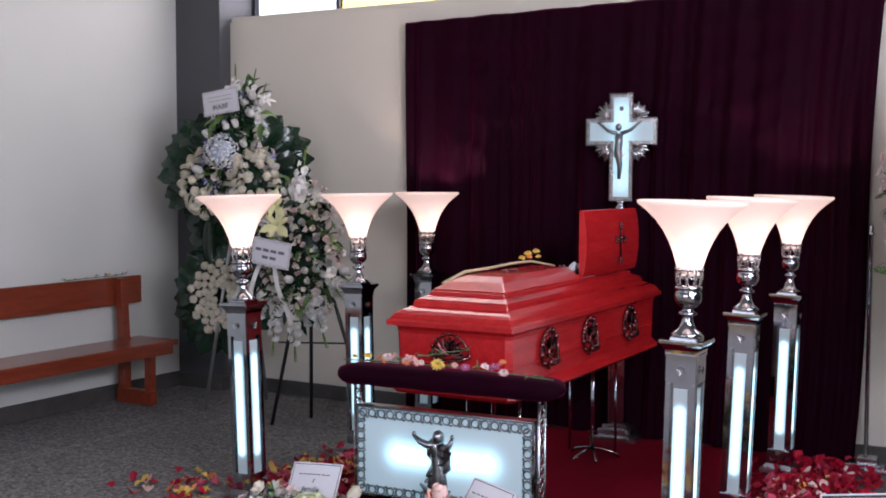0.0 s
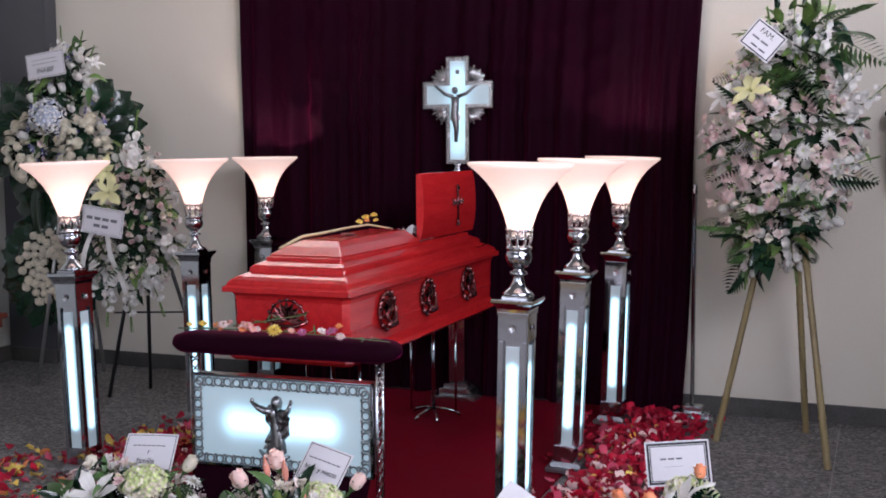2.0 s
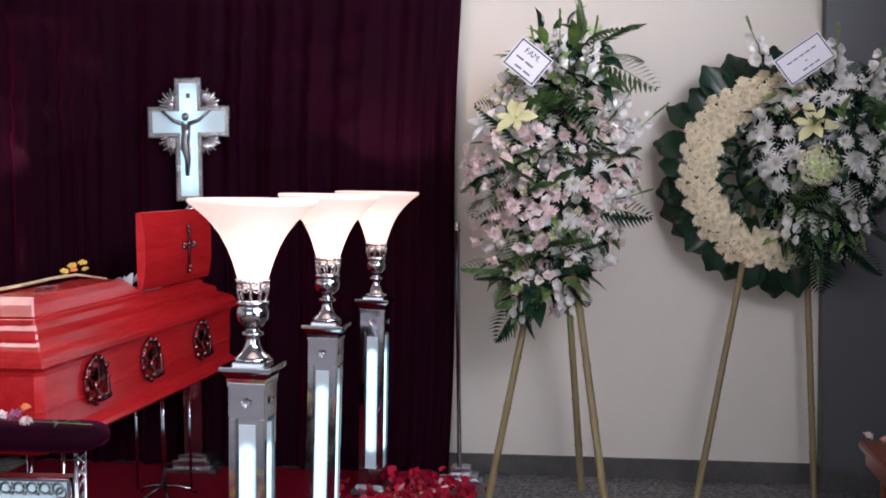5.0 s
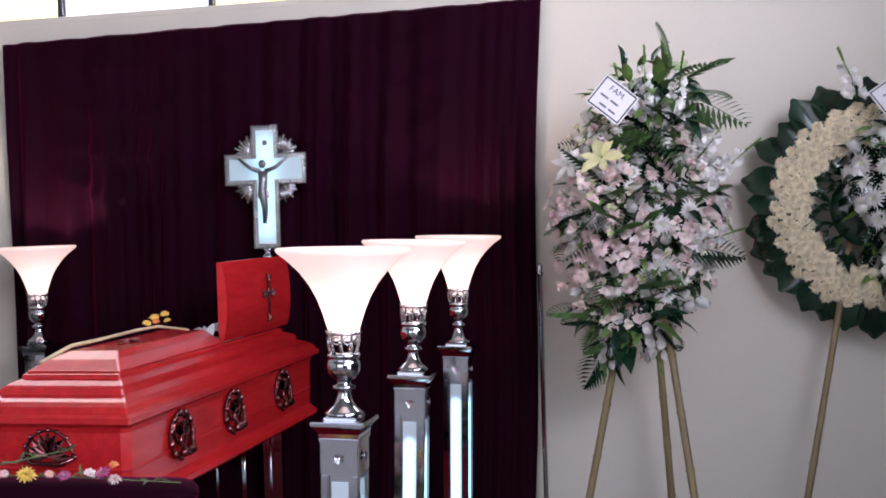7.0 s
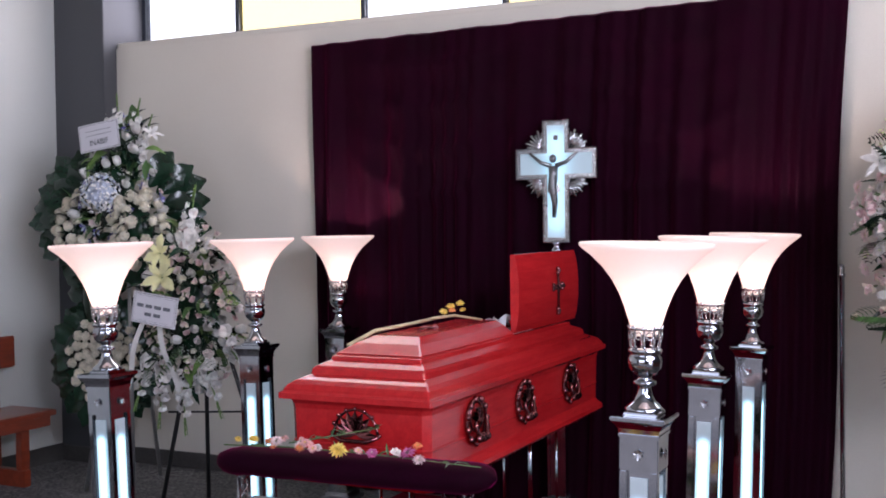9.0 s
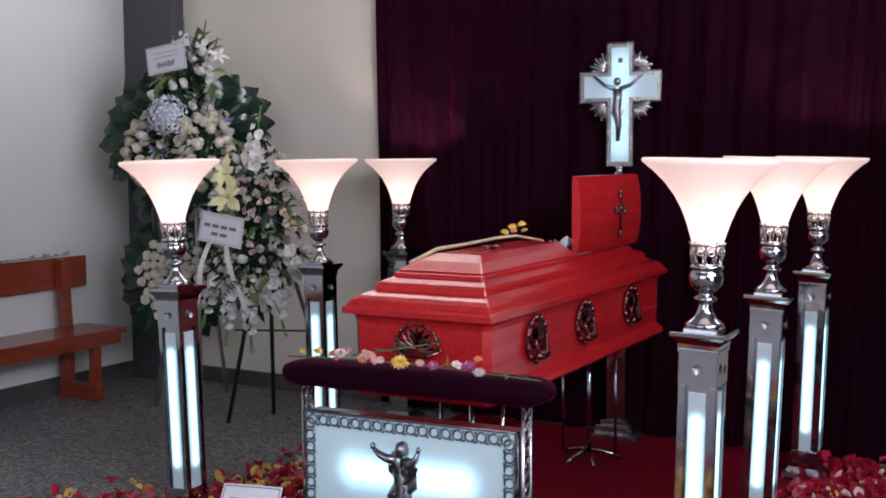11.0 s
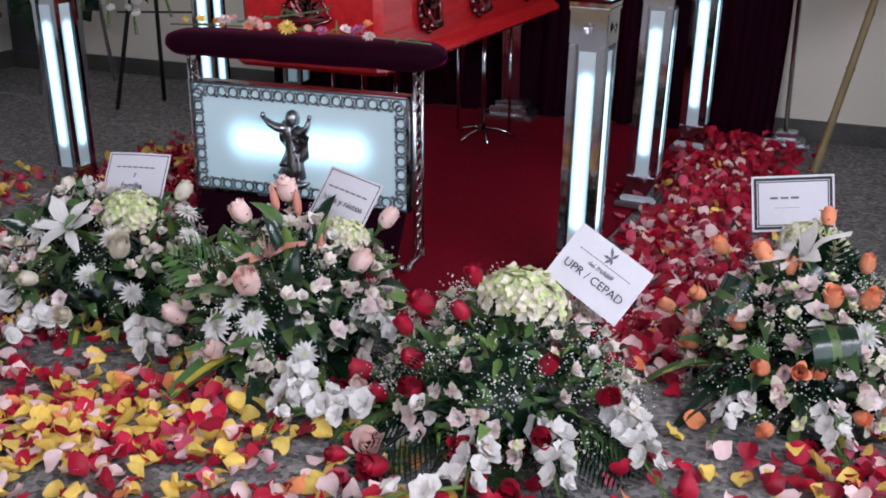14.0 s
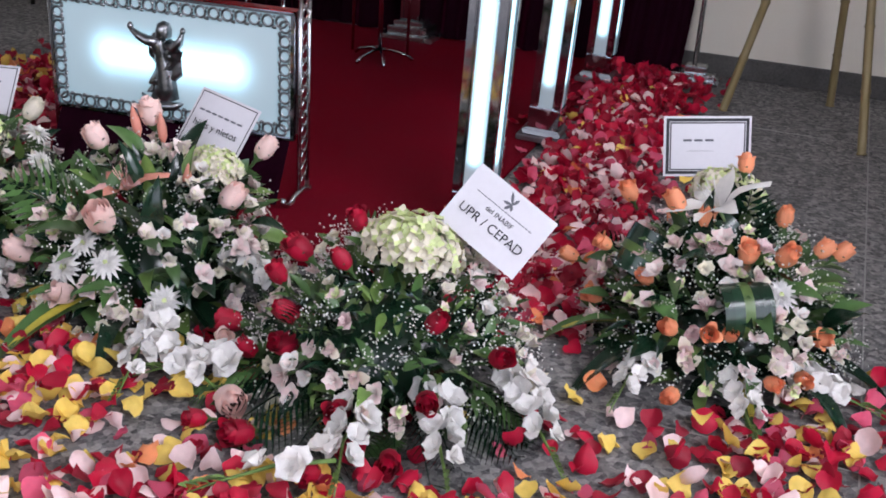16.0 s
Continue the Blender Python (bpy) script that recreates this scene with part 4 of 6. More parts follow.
def rose_mesh(name, color, open_=0.0):
    """A bud of smooth petals wrapped round one another, the outer ones rolling back at the lip as it opens."""
    s = Mesh()

    def wrap(mid, half, r, h, flare, lip):
        def at(u, w):
            t = u * 2 - 1
            a = mid + half * t * (0.55 + 0.45 * math.sin(math.pi * min(1, 0.12 + 0.75 * w)))
            z = h * w * (1 - 0.13 * t * t * w) + 0.002 * lip * math.sin(3 * t + mid)
            body = math.sin(math.pi * (0.1 + 0.74 * w ** 0.8)) ** 0.7
            rad = r * (0.25 + 0.8 * body) + flare * w ** 5 * (1 + 0.5 * math.cos(2.5 * t)) + 0.0012 * t
            return rad * math.cos(a), rad * math.sin(a), z - flare * 0.55 * w ** 9
        return grid(at, 6, 7)

    for n, r, h, half, flare in ((2, 0.007, 0.05, 1.9, 0.0), (3, 0.0115, 0.051, 1.35, 0.0005), (3, 0.0155, 0.05, 1.25, 0.002 + 0.006 * open_), (4, 0.0185, 0.047, 1.05, 0.003 + 0.016 * open_)):
        for k in range(n):
            s.add(wrap(6.283 * k / n + 37 * r * 60 + R.uniform(-0.2, 0.2), half, r * R.uniform(0.97, 1.04), h * R.uniform(0.94, 1.04), flare * R.uniform(0.6, 1.4), R.uniform(0.3, 1)))
    s.add(lathe([(0.003, -0.03), (0.004, -0.012), (0.011, -0.003), (0.012, 0.006)], 7, False), None, 1)
    for k in range(5):
        s.add(petal(0.03, 0.009, 0.3, 0.1), turn(72 * k, 20), 1)
    return s.data(name, [color, LEAF])


def daisy_mesh(name, color, heart, n=17, l=0.036, w=0.0085, rings=3):
    s = Mesh()
    for r in range(rings):
        for k in range(n - 3 * r):
            a = 360 * k / (n - 3 * r) + 11 * r + R.uniform(-5, 5)
            s.add(petal(l * (1 - 0.2 * r) * R.uniform(0.85, 1.1), w, 0.0, 0.35, 0.7, 0.12, 2, 3), turn(a, 6 + 23 * r + R.uniform(-7, 7), R.uniform(-15, 15)))
    s.add(ball(0.008, 4, 8, 0.6), Matrix.Translation((0, 0, 0.004)), 1)
    return s.data(name, [color, heart])


def trumpet_mesh(name, color, second, l=0.034, w=0.019, tilt=52, curl=0.4, stamens=5):
    """A six-petalled lily-like blossom."""
    s = Mesh()
    loose = 16 if l < 0.05 else 6
    for k in range(6):
        s.add(petal(l * R.uniform(0.86, 1.1), w * (1.15 if k % 2 else 0.85) * R.uniform(0.9, 1.15), 0.0, R.uniform(0.02, 0.2), 0.7, curl * R.uniform(0.2, 1.0), 3, 5, 0.06, R.uniform(0, 6)), turn(60 * k + R.uniform(-1, 1) * loose, tilt + R.uniform(-1, 1) * loose), 0 if k % 2 or second is color else 1)
    for k in range(stamens):
        a = 6.28 * k / stamens
        s.add(tube([(0, 0, 0), (0.1 * l * math.cos(a), 0.1 * l * math.sin(a), 0.4 * l), (0.2 * l * math.cos(a), 0.2 * l * math.sin(a), 0.7 * l)], 0.0011, 4), None, 1)
    s.add(tube([(0, 0, -0.5 * l), (0, 0, 0.1 * l)], [0.002, 0.004], 5), None, 2)
    return s.data(name, [color, second, STEM])


def hydrangea_mesh(name, color, tint, r=0.085, n=210):
    s = Mesh()
    for k in range(n):
        z = 1 - 1.3 * (k + 0.5) / n
        a = 2.399963 * k
        q = math.sqrt(max(0, 1 - z * z))
        d = Vector((q * math.cos(a), q * math.sin(a), z))
        m = facing(Vector((d.x, d.y, 0.74 * d.z)) * r * R.uniform(0.86, 1.16), d + Vector((R.uniform(-0.3, 0.3), R.uniform(-0.3, 0.3), R.uniform(-0.2, 0.3))), R.uniform(0, 6))
        for j in range(4):
            s.add(petal(0.0165, 0.0165, 0.1, 0.15, 0.6, 0.0, 2, 2), m @ turn(90 * j, R.uniform(5, 34)), 1 if R.random() < 0.25 + 0.5 * d.z else 0)
    s.add(ball(r * 0.76, 6, 10, 0.42), Matrix.Translation((0, 0, r * 0.16)), 1)
    return s.data(name, [color, tint])


def pompon_mesh(name, color, tint, r=0.034):
    s = Mesh()
    n = 64
    for k in range(n):
        z = 1 - 1.5 * (k + 0.5) / n
        a = 2.399963 * k
        q = math.sqrt(max(0, 1 - z * z))
        d = Vector((q * math.cos(a), q * math.sin(a), z))
        s.add(petal(r * R.uniform(0.5, 0.75), r * 0.36, 0.0, 0.45, 0.65, R.uniform(-0.1, 0.3), 2, 3), facing(d * r * R.uniform(0.6, 0.85), Vector((-q * math.cos(a) * z, -q * math.sin(a) * z, q)) * 0.5 + d * 0.85, 0), 1 if z < 0.1 or R.random() < 0.25 else 0)
    s.add(ball(r * 0.62, 5, 8), None, 1)
    return s.data(name, [color, tint])


def spike_mesh(name, color, n=8, l=0.34):
    """A gladiolus spike along +y: open ruffled blooms below, green buds at the tip."""
    s = Mesh()
    s.add(tube([(0, 0, 0), (0.01, l * 0.4, 0.006), (0.0, l * 0.75, 0.0), (-0.006, l, -0.012)], [0.005, 0.0045, 0.003, 0.0015], 5), None, 1)
    for k in range(n):
        t = k / n
        size = 0.05 * (1 - 0.4 * t) * R.uniform(0.88, 1.1)
        side = (-1) ** k
        m = facing((0.012 * side, l * (0.04 + 0.68 * t), 0.012), (0.75 * side + R.uniform(-0.4, 0.4), 0.35 + R.uniform(-0.3, 0.3), 0.9), R.uniform(0, 6))
        for j in range(6):
            s.add(petal(size, size * R.uniform(0.95, 1.2), 0, 0.1, 0.74, R.uniform(0.05, 0.35), 4, 6, 0.06, R.uniform(0, 6)), m @ turn(60 * j + R.uniform(-14, 14), (60 if j % 2 else 40) + R.uniform(-14, 14)))
    for k in range(8):
        t = k / 8
        s.add(petal(0.034 * (1 - 0.5 * t), 0.012, 0.2, 0.4, point=True), Matrix.Translation((0.004 * (-1) ** k, l * (0.7 + 0.29 * t), 0)) @ turn((-1) ** k * 16, 15), 1)
    return s.data(name, [color, LEAF_PALE])


PALE_BLUSH = bloom("pale_blush_petal", (0.77, 0.67, 0.63), 0.2)
CREAM_BLUSH = bloom("cream_blush_petal", (0.7, 0.65, 0.52), 0.2)
MAUVE_SOFT = bloom("mauve_flushed_petal", (0.6, 0.4, 0.4))
ROSE = {c: [rose_mesh("rose", mt, o) for o in (0.0, 0.15, 0.45)] for c, mt in (("white", CREAM_P), ("pink", bloom("pink_rose_petal", (0.9, 0.65, 0.59))), ("red", RED_P), ("orange", bloom("orange_rose_petal", (0.9, 0.35, 0.18))), ("pure", WHITE_P))}
MUM = daisy_mesh("chrysanthemum", WHITE_P, LIME_P)
MUM_PINK = daisy_mesh("chrysanthemum", BLUSH_P, LIME_P, 19, 0.034, 0.008, 4)
ALSTRO = [trumpet_mesh("alstroemeria", c, d, l, w, t, 0.5) for t, c, d, l, w in ((52, PALE_BLUSH, BLUSH_P, 0.03, 0.025), (66, CREAM_BLUSH, PALE_BLUSH, 0.028, 0.024), (78, PALE_BLUSH, CREAM_BLUSH, 0.034, 0.024), (60, CREAM_BLUSH, CREAM_BLUSH, 0.022, 0.02), (72, WHITE_P, PALE_BLUSH, 0.03, 0.026))]
ALSTRO_PINK = [trumpet_mesh("alstroemeria", BLUSH_P, c, l, w, t, 0.5) for t, c, l, w in ((54, PALE_BLUSH, 0.03, 0.023), (64, MAUVE_SOFT, 0.028, 0.022), (78, CREAM_P, 0.034, 0.023), (62, LIME_P, 0.022, 0.018))]
LILY_WHITE = trumpet_mesh("lily", WHITE_P, WHITE_P, 0.1, 0.036, 34, 0.5, 6)
LILY_YELLOW = trumpet_mesh("lily", LEMON_P, LEMON_P, 0.105, 0.042, 30, 0.45, 6)
LILY_PINK = trumpet_mesh("lily", SALMON_P, PINK_P, 0.085, 0.03, 36, 0.5, 6)
HYDRANGEA = hydrangea_mesh("hydrangea", CREAM_P, LIME_P)
HYDRANGEA_BLUE = hydrangea_mesh("hydrangea", WHITE_P, BLUE_P, 0.1, 130)
POMPON = pompon_mesh("pompon_flower", CREAM_P, CREAM_BLUSH)
SPIKE = [spike_mesh("gladiolus", WHITE_P), spike_mesh("gladiolus", WHITE_P, 6, 0.26)]
SPIKE.append(spike_mesh("gladiolus", WHITE_P, 3, 0.3))
IRIS = trumpet_mesh("statice", VIOLET_P, BLUE_P, 0.034, 0.014, 40, 0.2, 3)


def leaf(l, w, curl=0.25, crease=0.25, nu=2, nv=5):
    return petal(l, w, 0.0, crease, 0.42, curl, nu, nv, 0.0, 0.0, True)


def frond(l, pairs=13, w=0.011, spread=0.42, droop=0.25):
    """A palm or fern frond along +y."""
    v, f = [], []
    for k in range(pairs):
        t = (k + 1) / pairs
        y, z = l * t, -droop * l * t * t
        reach = l * spread * (math.sin(math.pi * min(0.97, 0.15 + 0.8 * t)))
        for sx in (-1, 1):
            o = len(v)
            v += [(0, y, z), (sx * reach * 0.5, y + reach * 0.35 + w, z + 0.01), (sx * reach, y + reach * 0.75, z - 0.12 * reach), (sx * reach * 0.5, y + reach * 0.35 - w, z + 0.004)]
            f.append((o, o + 1, o + 2, o + 3) if sx < 0 else (o + 3, o + 2, o + 1, o))
    sv, sf = tube([(0, 0, 0), (0, l * 0.5, -droop * l * 0.25), (0, l, -droop * l)], [0.003, 0.002, 0.001], 4)
    o = len(v)
    return v + sv, f + [tuple(i + o for i in q) for q in sf]


def outward(n, rnd, droop=0.0):
    """A frame whose +y runs along n and whose +z looks up from it."""
    y = Vector(n).normalized()
    up = Vector((rnd.uniform(-0.5, 0.5), rnd.uniform(-0.9, 0.1), 1.0))
    x = y.cross(up).normalized()
    m = Matrix((x, y, x.cross(y))).transposed().to_4x4()
    return m


def sprinkle(s, p, n, rnd, count, mi):
    """A spray of tiny white buds round p."""
    for _ in range(count):
        q = Vector(p) + Vector((rnd.gauss(0, 0.017), rnd.gauss(0, 0.017), rnd.gauss(0, 0.017))) + Vector(n) * rnd.uniform(-0.01, 0.03)
        r = rnd.uniform(0.0014, 0.0034)
        s.add(([(q.x + r, q.y, q.z), (q.x - r, q.y, q.z), (q.x, q.y + r, q.z), (q.x, q.y - r, q.z), (q.x, q.y, q.z + r), (q.x, q.y, q.z - r)],
               [(0, 2, 4), (2, 1, 4), (1, 3, 4), (3, 0, 4), (2, 0, 5), (1, 2, 5), (3, 1, 5), (0, 3, 5)]), None, mi)


class Bouquet:
    """Foliage and blossoms over an ellipsoid; keep: which normals bear flowers."""

    def __init__(self, ob, centre, radii, seed, keep=lambda n: n.z > -0.05):
        self.ob, self.c, self.r, self.rnd, self.keep, self.taken = ob, Vector(centre), Vector(radii), random.Random(seed), keep, []

    def spot(self, scale=1.0, gap=0.0):
        for _ in range(60):
            d = Vector((self.rnd.gauss(0, 1), self.rnd.gauss(0, 1), self.rnd.gauss(0, 1))).normalized()
            n = Vector((d.x / self.r.x, d.y / self.r.y, d.z / self.r.z)).normalized()
            if not self.keep(n):
                continue
            p = self.c + Vector((d.x * self.r.x, d.y * self.r.y, d.z * self.r.z)) * scale
            if gap and any((p - q).length < (gap + g) * 0.5 for q, g in self.taken):
                continue
            return p, n
        return p, n

    def flower(self, mesh, p, n, size=1.0, gap=0.05, name=None):
        way = n + Vector((self.rnd.gauss(0, 0.22), self.rnd.gauss(0, 0.22), self.rnd.gauss(0, 0.18) + 0.15))
        part(name or mesh.name.split(".")[0], mesh, None, self.ob, "", facing(p, way, self.rnd.uniform(0, 6.28), size * self.rnd.uniform(0.8, 1.12)))
        self.taken.append((Vector(p), gap))

    def at(self, mesh, x, y, z, size=1.0, gap=0.06):
        p = Vector((x, y, z))
        d = p - self.c
        p = p + d.normalized() * 0.02
        n = Vector((d.x / self.r.x ** 2, d.y / self.r.y ** 2, max(d.z, 0.02) / self.r.z ** 2)).normalized()
        self.flower(mesh if not isinstance(mesh, list) else mesh[self.rnd.randrange(len(mesh))], p, n, size, gap)

    def fill(self, mesh, count, size=1.0, gap=0.055, scale=1.0, clumps=0):
        """Blossoms spread over the dome, or gathered round a few places."""
        hearts = [self.spot()[0] for _ in range(clumps)]
        for _ in range(count):
            p, n = self.spot(scale * self.rnd.uniform(0.94, 1.05), gap)
            for _ in range(40 if clumps else 0):
                if min((p - h).length for h in hearts) < 0.085:
                    break
                p, n = self.spot(scale * self.rnd.uniform(0.9, 1.08), gap)
            self.flower(mesh if not isinstance(mesh, list) else mesh[self.rnd.randrange(len(mesh))], p, n, size, gap)

    def green(self, leaves=150, size=(0.05, 0.1), fronds=0, frond_len=0.2, buds=60, dark=0.5, pale=0.15, core=True):
        s = Mesh()
        # Added solid core: its dark colour fills the gaps between leaves with shade.
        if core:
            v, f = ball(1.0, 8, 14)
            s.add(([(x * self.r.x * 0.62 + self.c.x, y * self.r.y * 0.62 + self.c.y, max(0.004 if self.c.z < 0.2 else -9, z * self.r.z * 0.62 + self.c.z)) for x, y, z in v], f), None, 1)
        for _ in range(leaves):
            p, n = self.spot(self.rnd.uniform(0.6, 1.0))
            d = n + Vector((self.rnd.gauss(0, 0.55), self.rnd.gauss(0, 0.55), self.rnd.gauss(0, 0.5)))
            l = self.rnd.uniform(*size)
            mi = 1 if self.rnd.random() < dark else (2 if self.rnd.random() < pale * 2 else 0)
            s.add(leaf(l, l * self.rnd.uniform(0.28, 0.5), self.rnd.uniform(0.05, 0.5)), Matrix.Translation(p) @ outward(d, self.rnd), mi)
        for _ in range(fronds):
            p, n = self.spot(0.6)
            d = n + Vector((self.rnd.gauss(0, 0.3), self.rnd.gauss(0, 0.3), self.rnd.gauss(0, 0.3)))
            s.add(frond(frond_len * self.rnd.uniform(0.7, 1.2)), Matrix.Translation(p) @ outward(d, self.rnd), self.rnd.choice((0, 0, 1)))
        for _ in range(buds):
            p, n = self.spot(self.rnd.uniform(0.93, 1.08))
            sprinkle(s, p, n, self.rnd, 17, 3)
        low = 0.004 if self.c.z < 0.2 else -9
        s.v = [(x, y, max(low, z)) for x, y, z in s.v]
        return tagged(part("foliage", s, [LEAF, LEAF_DARK, LEAF_PALE, WHITE_P], self.ob, "green leaves round an added dark core, with sprays of tiny white buds", None, True), kind="stuff")


def spray(ob, mesh, at, way, up=(0, 0, 1), size=1.0):
    """Lays a spike along way."""
    y = Vector(way).normalized()
    x = y.cross(Vector(up)).normalized()
    m = Matrix((x, y, x.cross(y))).transposed().to_4x4()
    m.translation = at
    part("gladiolus", mesh, None, ob, "white gladiolus spike", m @ Matrix.Scale(size, 4))


def big_leaf(ob, at, way, l, w, curl=0.25, striped=False):
    s = Mesh().add(leaf(l, w, curl, 0.2, 4, 9))
    if striped:
        v, f = leaf(l * 0.96, w * 0.34, curl, 0.2, 2, 9)
        s.add(([(x, y, z + 0.002) for x, y, z in v], f), None, 1)
    y = Vector(way).normalized()
    x = y.cross(Vector((0, 0, 1))).normalized()
    m = Matrix((x, y, x.cross(y))).transposed().to_4x4()
    m.translation = at
    part("long_leaf", s, [LEAF_DARK if not striped else LEAF, STRIPE], ob, "long striped green and yellow leaf" if striped else "", m, True)


# ---- the four floor arrangements ----
GROUP = "flower arrangements on the floor"


def stray(ob, c, r, seed, n=5):
    rnd = random.Random(seed)
    for _ in range(n):
        a = rnd.uniform(-2.9, -0.3)
        big_leaf(ob, (c[0] + 0.6 * r * math.cos(a), c[1] + 0.6 * r * math.sin(a), 0.05), (math.cos(a), math.sin(a), rnd.uniform(-0.1, 0.3)), rnd.uniform(0.16, 0.26), rnd.uniform(0.035, 0.055), 0.5, rnd.random() < 0.5)


def arrangement_white():
    c = (-0.25, -0.85, 0.02)
    ob = thing("flower_arrangement", "low floor arrangement of white roses, lilies and chrysanthemums", "flowers", None, GROUP)
    b = Bouquet(ob, c, (0.33, 0.31, 0.32), 11)
    b.at(HYDRANGEA, -0.13, -0.87, 0.28, 0.95, 0.15)
    for x, y, z in ((-0.01, -0.8, 0.33), (-0.07, -1.0, 0.22), (-0.27, -1.1, 0.15), (-0.16, -1.12, 0.07), (-0.38, -1.12, 0.06), (-0.45, -1.0, 0.12), (-0.42, -0.78, 0.28)):
        b.at(ROSE["white"], x, y, z, 1.4)
    b.at(LILY_WHITE, -0.24, -0.99, 0.26, 1.05, 0.12)
    for x, y, z in ((0.03, -0.82, 0.3), (0.06, -0.85, 0.24), (-0.1, -0.98, 0.25), (-0.02, -1.02, 0.12), (-0.34, -1.0, 0.25), (-0.13, -1.06, 0.17)):
        b.at(MUM, x, y, z, 1.25, 0.07)
    b.fill(MUM, 5, 1.3, 0.08)
    b.fill(ALSTRO, 84, 1.1, 0.032, 1.0, 14)
    b.fill(ALSTRO_PINK, 36, 1.05, 0.032, 1.0, 8)
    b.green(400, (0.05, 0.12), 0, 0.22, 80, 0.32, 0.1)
    for x, y, wx, wy in ((0.1, -1.12, 0.6, -0.6), (-0.2, -1.15, -0.1, -0.9), (-0.48, -1.02, -0.7, -0.5), (-0.36, -1.1, -0.5, -0.8)):
        spray(ob, SPIKE[1], (x, y, 0.07), (wx, wy, -0.12), (0, 0, 1), 0.95)
    stray(ob, c, 0.33, 3, 6)
    for x, y, z, wx, wy in ((0.0, -0.86, 0.24, 0.9, 0.1), (0.02, -0.93, 0.18, 0.9, -0.2), (-0.02, -0.98, 0.1, 0.8, -0.4)):
        big_leaf(ob, (x, y, z), (wx, wy, 0.05), 0.14, 0.075, 0.5)


def arrangement_pink():
    c = (0.45, -0.92, 0.02)
    ob = thing("flower_arrangement", "low floor arrangement of pink roses and pale alstroemerias", "flowers", None, GROUP)
    b = Bouquet(ob, c, (0.31, 0.31, 0.34), 12)
    b.at(HYDRANGEA, 0.57, -0.84, 0.3, 0.8, 0.12)
    for x, y, z in ((0.35, -0.95, 0.35), (0.64, -0.75, 0.32), (0.64, -0.92, 0.25), (0.47, -1.12, 0.24), (0.27, -1.12, 0.13), (0.43, -1.19, 0.1), (0.42, -0.85, 0.39), (0.88, -1.32, 0.03)):
        b.at(ROSE["pink"], x, y, z, 1.5)
    b.at(ROSE["pink"], 0.78, -1.18, 0.08, 1.0)
    b.at(LILY_PINK, 0.48, -1.05, 0.3, 1.0, 0.1)
    for x, y, z in ((0.4, -0.88, 0.4), (0.46, -0.87, 0.39), (0.57, -0.95, 0.31)):
        part("lily_bud", Mesh().add(lathe([(0.002, 0), (0.011, 0.02), (0.012, 0.045), (0.004, 0.075), (0.001, 0.08)], 7)), SALMON_P, ob, "closed salmon lily bud", facing((x, y, z - 0.02), ((x - c[0]) * 1.5 - 0.1, y - c[1], 0.6)), True)
    for x, y, z in ((0.43, -1.14, 0.2), (0.49, -1.15, 0.17), (0.4, -1.17, 0.15)):
        b.at(MUM, x, y, z, 1.4, 0.07)
    b.fill(MUM, 4, 1.2, 0.07)
    b.fill(ALSTRO, 84, 1.1, 0.032, 1.0, 14)
    b.fill(ALSTRO_PINK, 46, 1.1, 0.032, 1.0, 9)
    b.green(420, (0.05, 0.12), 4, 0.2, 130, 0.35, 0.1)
    for x, y, z, wx, wy, k in ((0.65, -1.18, 0.08, 0.15, -0.9, 0), (0.73, -1.26, 0.07, 0.85, -0.45, 1), (0.7, -0.96, 0.15, 0.9, -0.25, 1)):
        spray(ob, SPIKE[k], (x, y, z), (wx, wy, -0.16), (0, 0, 1), 0.85)
    stray(ob, c, 0.32, 5, 4)
    big_leaf(ob, (0.47, -1.13, 0.1), (-0.34, -0.92, -0.1), 0.32, 0.085, 0.2, True)
    big_leaf(ob, (0.66, -0.98, 0.16), (0.8, -0.3, 0.15), 0.16, 0.09, 0.5)


